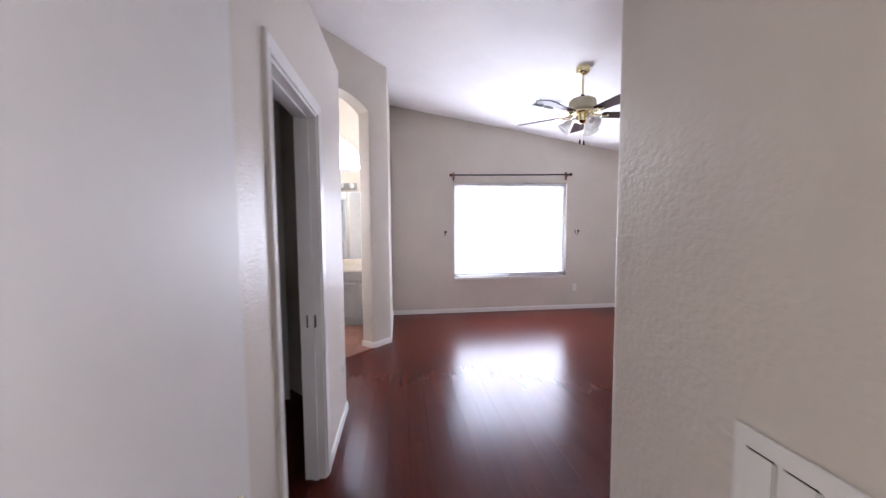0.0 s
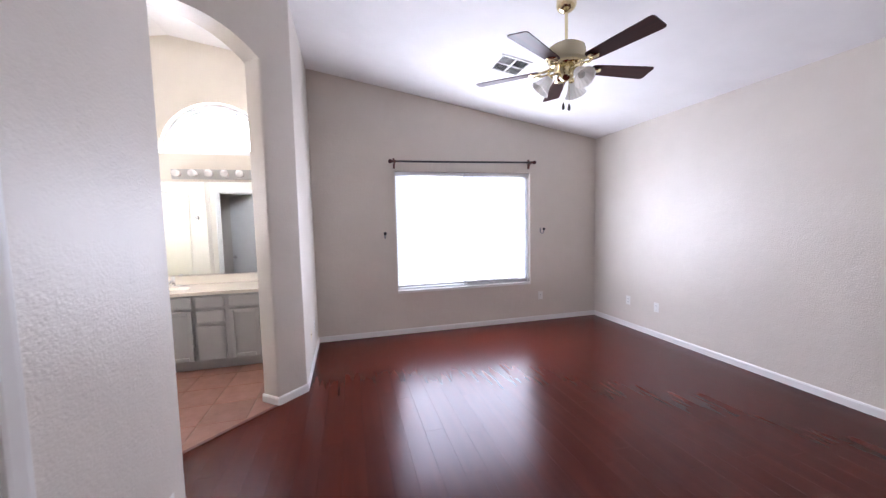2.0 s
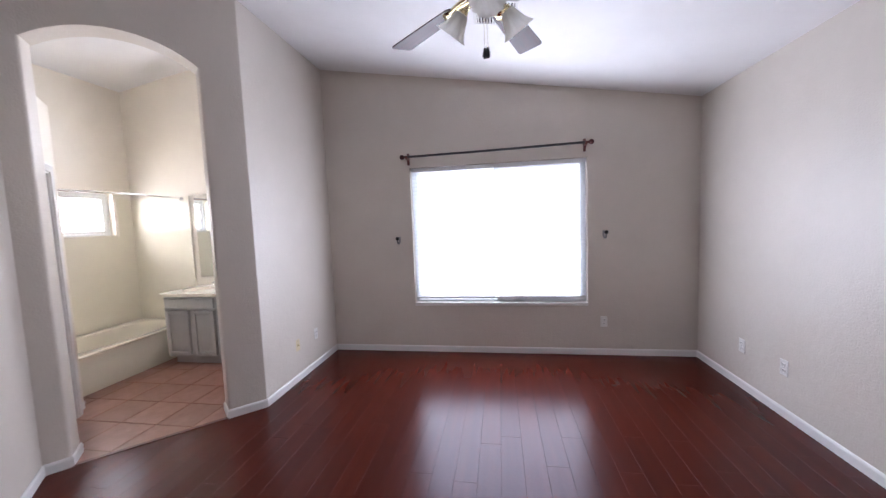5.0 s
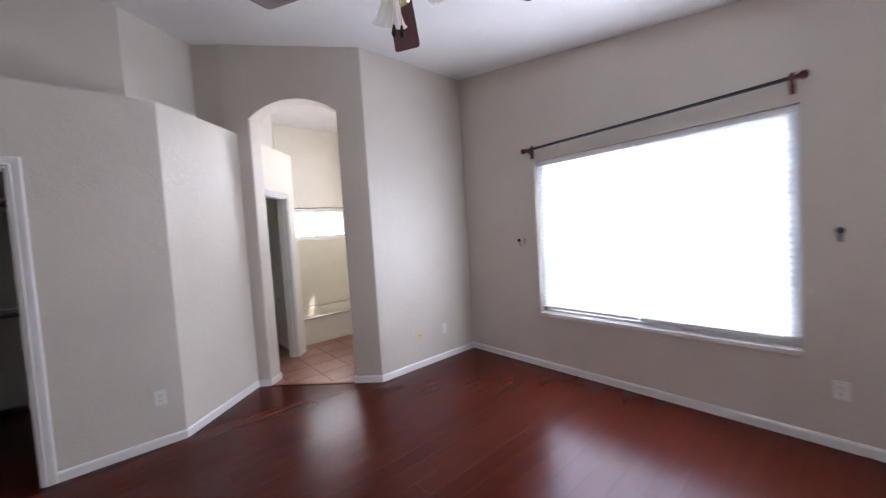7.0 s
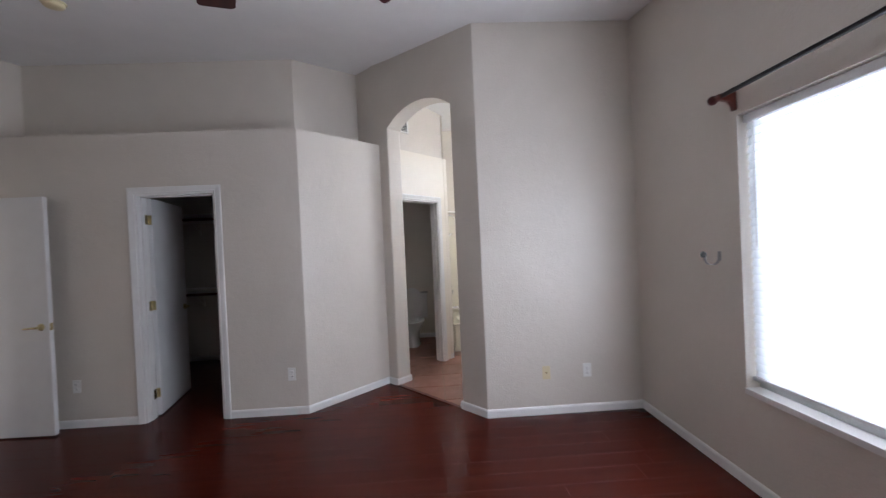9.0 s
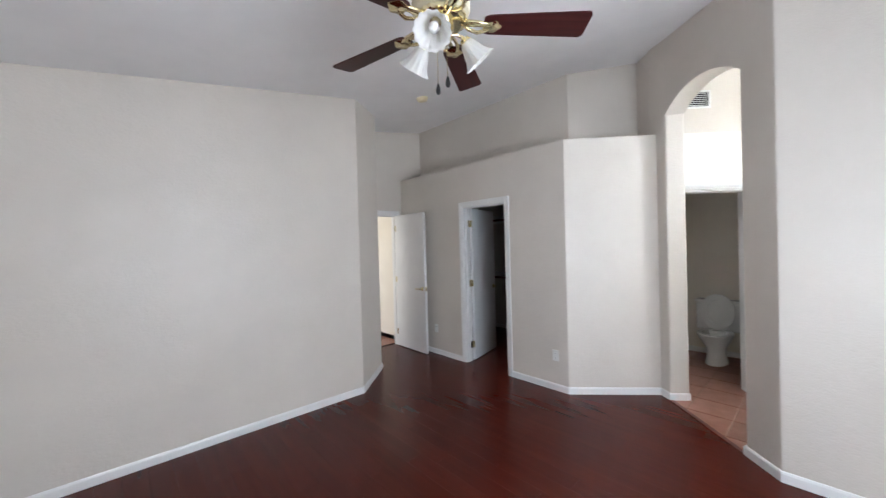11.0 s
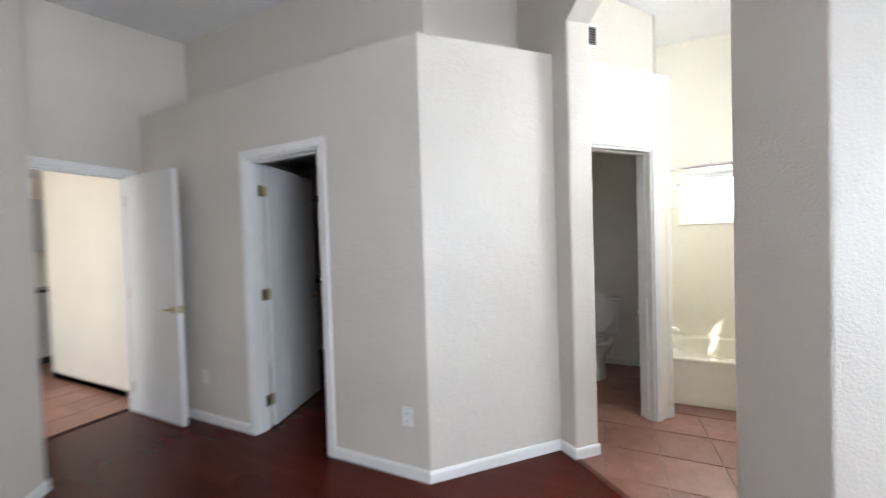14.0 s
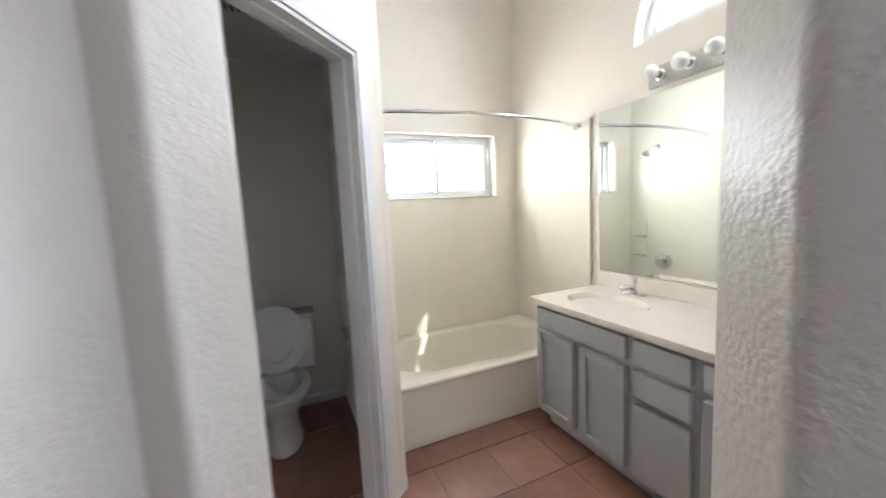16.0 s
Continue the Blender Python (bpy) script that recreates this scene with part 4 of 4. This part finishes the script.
cr = thing("shower_curtain_rod", (-1.70, (1.42 + YN) / 2, 1.935), 0, "curved chrome shower curtain rod over bathtub", "curtain rod")
hl = (YN - 1.42) / 2 - .004
part("rod", tube(bmesh.new(), [(.13 * (1 - (k / 12 - 1) ** 2), hl * (k / 12 - 1), 0) for k in range(25)], .0125, 12), CHROME, cr, smooth=40)
for s in (-1, 1):
    part("flange", abox(-.030, .030, s * hl - .012, s * hl + .0035, -.024, .024, bevel=.004), CHROME, cr)

sh = thing("wall_shower", (-2.15, 1.434, 1.915), 0, "chrome shower head on a bent arm", "shower")
part("arm", tube(bmesh.new(), [(0, 0, 0), (0, .05, .012), (0, .10, .0), (0, .135, -.035)], .009, 10), CHROME, sh, smooth=40)
part("head", lathe(bmesh.new(), [(0, .01), (.014, .008), (.018, -.01), (.036, -.045), (.036, -.055), (0, -.056)], 20, pose(0, .135, -.035, 38, 0, 0)), CHROME, sh, smooth=40)
part("flange", lathe(bmesh.new(), [(0, .012), (.018, .010), (.028, .0005)], 18, pose(0, 0, 0, -90, 0, 0)), CHROME, sh, smooth=40)
vl = thing("tub_valve", (-2.075, 1.4345, .765), 0, "round chrome tub valve with knob and spout", "faucet")
part("plate", lathe(bmesh.new(), [(0, .012), (.05, .010), (.082, .004), (.085, .0005)], 32, pose(0, 0, 0, -90, 0, 0)), CHROME, vl, smooth=40)
part("knob", lathe(bmesh.new(), [(0, .058), (.028, .055), (.033, .040), (.026, .020), (.018, .008)], 24, pose(0, 0, 0, -90, 0, 0), flute=lambda a, i: 1 + .05 * math.cos(8 * a)), CHROME, vl, smooth=40)
part("spout", tube(bmesh.new(), [(0, 0, -.24), (0, .06, -.24), (0, .115, -.245), (0, .14, -.265)], [.026, .024, .022, .018], 16), CHROME, vl, smooth=40)
hk = thing("robe_hook", (-1.47, 1.42, 1.62), 0, "small chrome double robe hook on wall", "hook")
part("plate", abox(-.014, .014, .0005, .008, -.026, .026, bevel=.004), CHROME, hk)
part("prong", tube(bmesh.new(), [(-.03, .045, .012), (-.02, .035, -.008), (0, .012, -.006), (.02, .035, -.008), (.03, .045, .012)], .005, 8), CHROME, hk, smooth=40)

# ---- vanity ----
VX0, VX1, VF, VZ = -1.485, .128, 2.365, .825
van = thing("vanity_cabinet", (VX0, VF, 0), 0, "grey painted vanity cabinet with panel doors and drawers", "cabinet")
vd = YN - VF - .002
bm = bmesh.new()
box(bm, 0, VX1 - VX0, 0, vd, .095, VZ - .032)
part("body", bm, CABINET, van)
part("toe_kick", abox(.03, VX1 - VX0, .065, vd, .0005, .0945), CABINET, van)


def panel_door(x0, x1, z0, z1, frame=True, name="door"):
    """A front standing proud of the cabinet, with a rail-and-stile frame round a sunk panel."""
    x0, x1 = x0 - VX0, x1 - VX0
    d = part(name, abox(x0, x1, -.030 if not frame else -.016, -.0005, z0, z1, bevel=.004), CABINET, van)
    if frame:
        r = .042
        for a in ((x0, x0 + r, z0, z1), (x1 - r, x1, z0, z1), (x0 + r, x1 - r, z0, z0 + r), (x0 + r, x1 - r, z1 - r, z1)):
            part("rail", abox(a[0] + .0003, a[1] - .0003, -.034, -.0155, a[2] + .0003, a[3] - .0003, bevel=.006), CABINET, d)


panel_door(-1.455, -.838, .662, .772, False, "false_front")
panel_door(-1.455, -1.165, .125, .632)
panel_door(-1.112, -.838, .125, .632)
for z0, z1 in ((.662, .772), (.508, .628), (.125, .472)):
    panel_door(-.800, -.548, z0, z1, False, "drawer")
panel_door(-.505, .098, .662, .772, False, "false_front")
panel_door(-.505, -.228, .125, .632)
panel_door(-.175, .098, .125, .632)

ct = thing("sink_counter", (-1.515, 2.335, VZ - .0315), 0, "cream cultured marble vanity top with integral sink", "countertop")
cw, cd = VX1 - .001 + 1.515, YN - .0015 - 2.335
SX, SY = .335, .27
bm = bmesh.new()
hole = [(SX + .245 * math.cos(a), SY + .17 * math.sin(a)) for a in (2 * math.pi * k / 40 for k in range(40))]
vs = []
edges = []
for loop in ([(0, 0), (cw, 0), (cw, cd), (0, cd)], hole):
    r = [bm.verts.new((x, y, .0315)) for x, y in loop]
    edges += [bm.edges.new((a, b)) for a, b in zip(r, r[1:] + r[:1])]
    vs.append(r)
bmesh.ops.triangle_fill(bm, use_beauty=True, use_dissolve=False, edges=edges)
low = [bm.verts.new((v.co.x, v.co.y, .0)) for v in vs[0]]
for k in range(4):
    j = (k + 1) % 4
    bm.faces.new((vs[0][k], vs[0][j], low[j], low[k]))
bm.faces.new(low)
part("top", bm, MARBLE, ct)
bm = bmesh.new()
rings = [[(SX + .245 * f * math.cos(a), SY + .17 * f * math.sin(a), .0315 + dz) for a in (2 * math.pi * k / 40 for k in range(40))] for f, dz in ((1.0, 0), (.97, -.006), (.90, -.05), (.75, -.10), (.45, -.128), (.12, -.134))]
made = loft(bm, rings)
bm.faces.new(made[-1])
part("sink_bowl", bm, MARBLE, ct, smooth=50)
part("drain", lathe(bmesh.new(), [(0, -.100), (.020, -.1005), (.024, -.1015)], 16, pose(SX, SY, 0)), CHROME, ct, smooth=40)
part("backsplash", abox(0, cw, cd - .020, cd - .0005, .0318, .128, bevel=.004), MARBLE, ct)
part("front_lip", abox(-.0005, cw, -.006, .0008, -.004, .0312, bevel=.003), MARBLE, ct)
fc = thing("sink_faucet", (-1.515 + SX, 2.335 + cd - .10, VZ + .0005), 0, "chrome centreset bathroom faucet with clear handle", "faucet")
part("base", abox(-.075, .075, -.026, .026, 0, .016, bevel=.007), CHROME, fc, smooth=40)
part("spout", tube(bmesh.new(), [(0, .005, .012), (0, .0, .045), (0, -.04, .060), (0, -.09, .052), (0, -.115, .040)], [.022, .020, .016, .013, .011], 14), CHROME, fc, smooth=40)
part("handle", lathe(bmesh.new(), [(0, .115), (.018, .112), (.022, .095), (.016, .075), (.012, .055), (.014, .045)], 16, pose(0, .012, 0, 8, 0, 0), flute=lambda a, i: 1 + .06 * math.cos(6 * a)), PORCELAIN, fc, smooth=40)

mi = thing("wall_mirror", (-1.52, YN - .0062, .934), 0, "large frameless vanity mirror on the wall", "mirror")
part("glass", abox(0, 1.60, 0, .0055, 0, 1.046, bevel=.001), MIRROR, mi)
part("bottom_channel", abox(0, 1.60, -.0022, .0053, -.006, .0035), CHROME, mi)

lb = thing("vanity_light", (-.69, YN, 2.062), 0, "chrome vanity light bar with six globe bulbs", "wall lamp")
part("back_plate", abox(-.465, .465, -.026, -.0005, -.055, .055, bevel=.003), NICKEL, lb)
for k in range(6):
    x = -.39 + .156 * k
    part("socket", lathe(bmesh.new(), [(.030, .0005), (.030, .008), (.020, .012), (.019, .040), (0, .040)], 20, pose(x, -.026, 0, 90, 0, 0)), CHROME, lb, smooth=40)
    part("globe_bulb", lathe(bmesh.new(), [(0, .124), (.018, .121), (.033, .111), (.041, .093), (.040, .075), (.031, .058), (.018, .046), (.015, .039), (0, .039)], 24, pose(x, -.026, 0, 90, 0, 0)), PORCELAIN, lb, "frosted white globe bulb", smooth=60)

# ---- lunette window ----
lw = thing("window_3", (-.69, YN, 2.285), 0, "half-round window high above the vanity", "window", kind="structure")
for r0, r1, y0, y1, nm in ((.535, .573, .075, .145, "window_frame"), (.500, .534, .09, .13, "sash")):
    arc1 = [(r1 * math.cos(a), r1 * math.sin(a)) for a in (math.pi * k / 32 for k in range(33))]
    arc0 = [(r0 * math.cos(a), .04 + (r0 - .04) * math.sin(a)) for a in (math.pi * k / 32 for k in range(33))]
    part(nm, sheet(bmesh.new(), arc1, [[(x * .995, .02 + z * .97) for x, z in arc0]], y1 - y0, pose(0, y0, .001)), VINYL, lw)
pn = part("pane", sheet(bmesh.new(), [(.52 * math.cos(a), .03 + .485 * math.sin(a)) for a in (math.pi * k / 32 for k in range(33))], [], .004, pose(0, .108, .0)), GLASS, lw)
pn.visible_shadow = False

# ---- water closet ----
def toilet(x, y):
    t = thing("toilet", (x, y, 0), 0, "white porcelain toilet with seat and lid raised", "toilet")

    def ring(cx, ax, ay, z, n=40, back=0.0):
        out = []
        for k in range(n):
            a = 2 * math.pi * k / n
            c, s = math.cos(a), math.sin(a)
            out.append((cx + ax * (c if c > 0 else c * (1 - back)), ay * s, z))
        return out
    bm = bmesh.new()
    made = loft(bm, [ring(.33, .235, .115, 0), ring(.33, .225, .108, .03), ring(.33, .19, .095, .12), ring(.34, .19, .105, .20), ring(.37, .225, .150, .28), ring(.395, .255, .178, .345), ring(.40, .262, .184, .375), ring(.40, .255, .178, .386), ring(.40, .205, .130, .384), ring(.40, .19, .118, .34), ring(.39, .12, .08, .24)])
    bm.faces.new(made[-1])
    bm.faces.new(made[0])
    part("bowl", bm, PORCELAIN, t, smooth=50)
    part("tank", abox(.012, .195, -.235, .235, .36, .715, bevel=.022, segments=4), PORCELAIN, t, smooth=40)
    part("tank_lid", abox(.004, .207, -.248, .248, .716, .748, bevel=.010, segments=3), PORCELAIN, t, smooth=40)
    part("neck", abox(.06, .26, -.11, .11, .22, .372, bevel=.02), PORCELAIN, t, smooth=40)
    hinge_at = pose(.285, 0, .395, 0, -97, 0)

    def oval_plate(bm, ax, ay, cx, z0, z1, hole=None):
        o = [(cx + ax * math.cos(a), ay * math.sin(a)) for a in (2 * math.pi * k / 40 for k in range(40))]
        if not hole:
            return loft_cap(bm, o, z0, z1)
        i = [(cx + hole[0] * math.cos(a), hole[1] * math.sin(a)) for a in (2 * math.pi * k / 40 for k in range(40))]
        mk = loft(bm, [[(p, q, z0) for p, q in i], [(p, q, z0) for p, q in o], [(p, q, z1) for p, q in o], [(p, q, z1) for p, q in i], [(p, q, z0) for p, q in i]])
        return bm

    def loft_cap(bm, o, z0, z1):
        mk = loft(bm, [[(p, q, z0) for p, q in o], [(p, q, z1) for p, q in o]])
        bm.faces.new(mk[0])
        bm.faces.new(mk[1])
        return bm
    lid = part("lid", oval_plate(bmesh.new(), .222, .182, .225, .020, .034), PORCELAIN, t, smooth=40)
    lid.matrix_local = hinge_at
    seat = part("seat", oval_plate(bmesh.new(), .218, .178, .222, .0, .016, (.150, .105)), PORCELAIN, t, smooth=40)
    seat.matrix_local = hinge_at
    part("flush_lever", tube(bmesh.new(), [(.197, .17, .66), (.212, .17, .66), (.214, .11, .652)], .007, 8), CHROME, t, smooth=40)


toilet(XB + .012, .85)
ph = thing("paper_holder", (-1.95, 1.30, .66), 180, "small chrome toilet paper holder on wall", "paper holder")
part("bracket", abox(-.075, -.062, .0005, .06, -.02, .02, bevel=.004), CHROME, ph)
part("bracket", abox(.062, .075, .0005, .06, -.02, .02, bevel=.004), CHROME, ph)
part("roller", tube(bmesh.new(), [(-.062, .05, 0), (.062, .05, 0)], .010, 10), CHROME, ph, smooth=40)
ef = thing("exhaust_fan", (-1.75, .86, 2.4395), 0, "white square exhaust fan grille in ceiling", "exhaust fan")
part("grille", abox(-.13, .13, -.13, .13, -.016, -.0005, bevel=.006), PLASTIC, ef)
# black strips on the grille's face paint the shade of its openings
for k in range(7):
    part("slot_shade", abox(-.10, .10, -.099 + .03 * k, -.088 + .03 * k, -.0172, -.0158), DARK, ef)
rm = Matrix.Translation((-1.42, .836, 3.09)) @ pose(0, 0, 0, 0, 0, 45) @ pose(0, 0, 0, 0, 90, 0)
register((0, 0, 0), rm @ pose(0, 0, .001, 0, 0, 90), .30, .20, "white wall air register above the ledge", False)


# ---- floors: planks and tiles ----
KL = -1.322                                                # planks lie where x - y is above this, tiles beyond
CUT_N = Vector((1, -1, 0)).normalized()
PW, PL = .1375, 1.215


def slab(w, l, z0, z1, ch, g=.0002):
    """A flat piece set in by g on each side, from (0, 0); ch chamfers its top edges."""
    bm = bmesh.new()
    levels = [(g, z0), (g, z1 - ch), (g + ch, z1)] if ch else [(g, z0), (g, z1)]
    rings = [[bm.verts.new(p) for p in ((e, e, z), (w - e, e, z), (w - e, l - e, z), (e, l - e, z))] for e, z in levels]
    for a, b in zip(rings, rings[1:]):
        for k in range(4):
            j = (k + 1) % 4
            bm.faces.new((a[k], a[j], b[j], b[k]))
    bm.faces.new(rings[-1])
    bm.faces.new(rings[0][::-1])
    return bm


def mesh_of(bm, mat):
    bmesh.ops.recalc_face_normals(bm, faces=bm.faces)
    me = bpy.data.meshes.new("piece")
    bm.to_mesh(me)
    bm.free()
    me.materials.append(mat)
    return me


def lay(name, parent, me, x, y):
    ob = new(name, me)
    ob.parent = parent
    ob.location = (x, y, 0)


def trimmed(bm, x, y, keep):
    """Cuts a piece along the seam between wood and tile; keep is 1 on the wood side."""
    at = Vector((KL - x + y, 0, 0))
    bmesh.ops.bisect_plane(bm, geom=bm.verts[:] + bm.edges[:] + bm.faces[:], plane_co=at, plane_no=CUT_N * -keep, clear_outer=True)
    bmesh.ops.holes_fill(bm, edges=bm.edges[:])
    return bm


floor_ob = bpy.data.objects["floor"]
rng = random.Random(7)
shapes = {}
x = XE + .02 - PW
while x > -1.98:
    y = YN + .05
    cut = PL * (.25 + .75 * rng.random())
    south = YH - .05 if x < 1.2 else YS - .15
    free = x > .20
    if x < -.15:
        y = .30 if x > -1.3 else .30
        y = max(y, min(x - KL + .3, YN)) if x > -.75 else .32
    while y > south + .02:
        l = min(cut, y - south)
        y0 = y - l
        cut = PL
        corners = [px - py - KL for px, py in ((x, y0), (x + PW, y0), (x, y), (x + PW, y))]
        if free or max(corners) > .004:
            if not free and min(corners) < 0:
                bm = trimmed(slab(PW, l, -.011, 0, .0005), x, y0, 1)
                if len(bm.faces) > 3:
                    lay("plank", floor_ob, mesh_of(bm, FLOORW), x, y0)
            else:
                key = round(l, 4)
                if key not in shapes:
                    shapes[key] = mesh_of(slab(PW, l, -.011, 0, .0005), FLOORW)
                lay("plank", floor_ob, shapes[key], x, y0)
        y = y0
    x -= PW
part("grout_bed", prism(bmesh.new(), [(XB - .05, .3), (-1.02, .3), (.20, .20 - KL - .004), (.20, YN + .03), (XB - .05, YN + .03)], -.0118, -.0035), GROUT, kind="structure")
grout_bed = bpy.data.objects["grout_bed"]
TP = .33
full = mesh_of(slab(TP - .007, TP - .007, -.0034, .0015, .0022), TILE)
ix = -1.42 - 4 * TP
while ix < .0:
    iy = 1.25 - 3 * TP
    while iy < YN:
        corners = [px - py - KL for px, py in ((ix, iy), (ix + TP, iy), (ix, iy + TP), (ix + TP, iy + TP))]
        if min(corners) < -.01 and ix < .18:
            if max(corners) > 0:
                bm = trimmed(slab(TP - .007, TP - .007, -.0034, .0015, .0022), ix, iy, -1)
                if len(bm.faces) > 3:
                    lay("floor_tile", grout_bed, mesh_of(bm, TILE), ix, iy)
            else:
                lay("floor_tile", grout_bed, full, ix, iy)
        iy += TP
    ix += TP
for i in range(3):
    for k in range(9):
        lay("floor_tile", bpy.data.objects["floor_hall"], full, -.02 + i * TP, YH - .16 - (k + 1) * TP)
ts = thing("threshold_strip", (AL[0] + .001, AL[1], 0), math.degrees(math.atan2(AR[1] - AL[1], AR[0] - AL[0])), "dark wooden transition strip across the arch", "threshold", kind="structure")
part("strip", abox(.0, aw, -.012, .022, .0016, .007, bevel=.002), RODWOOD, ts)
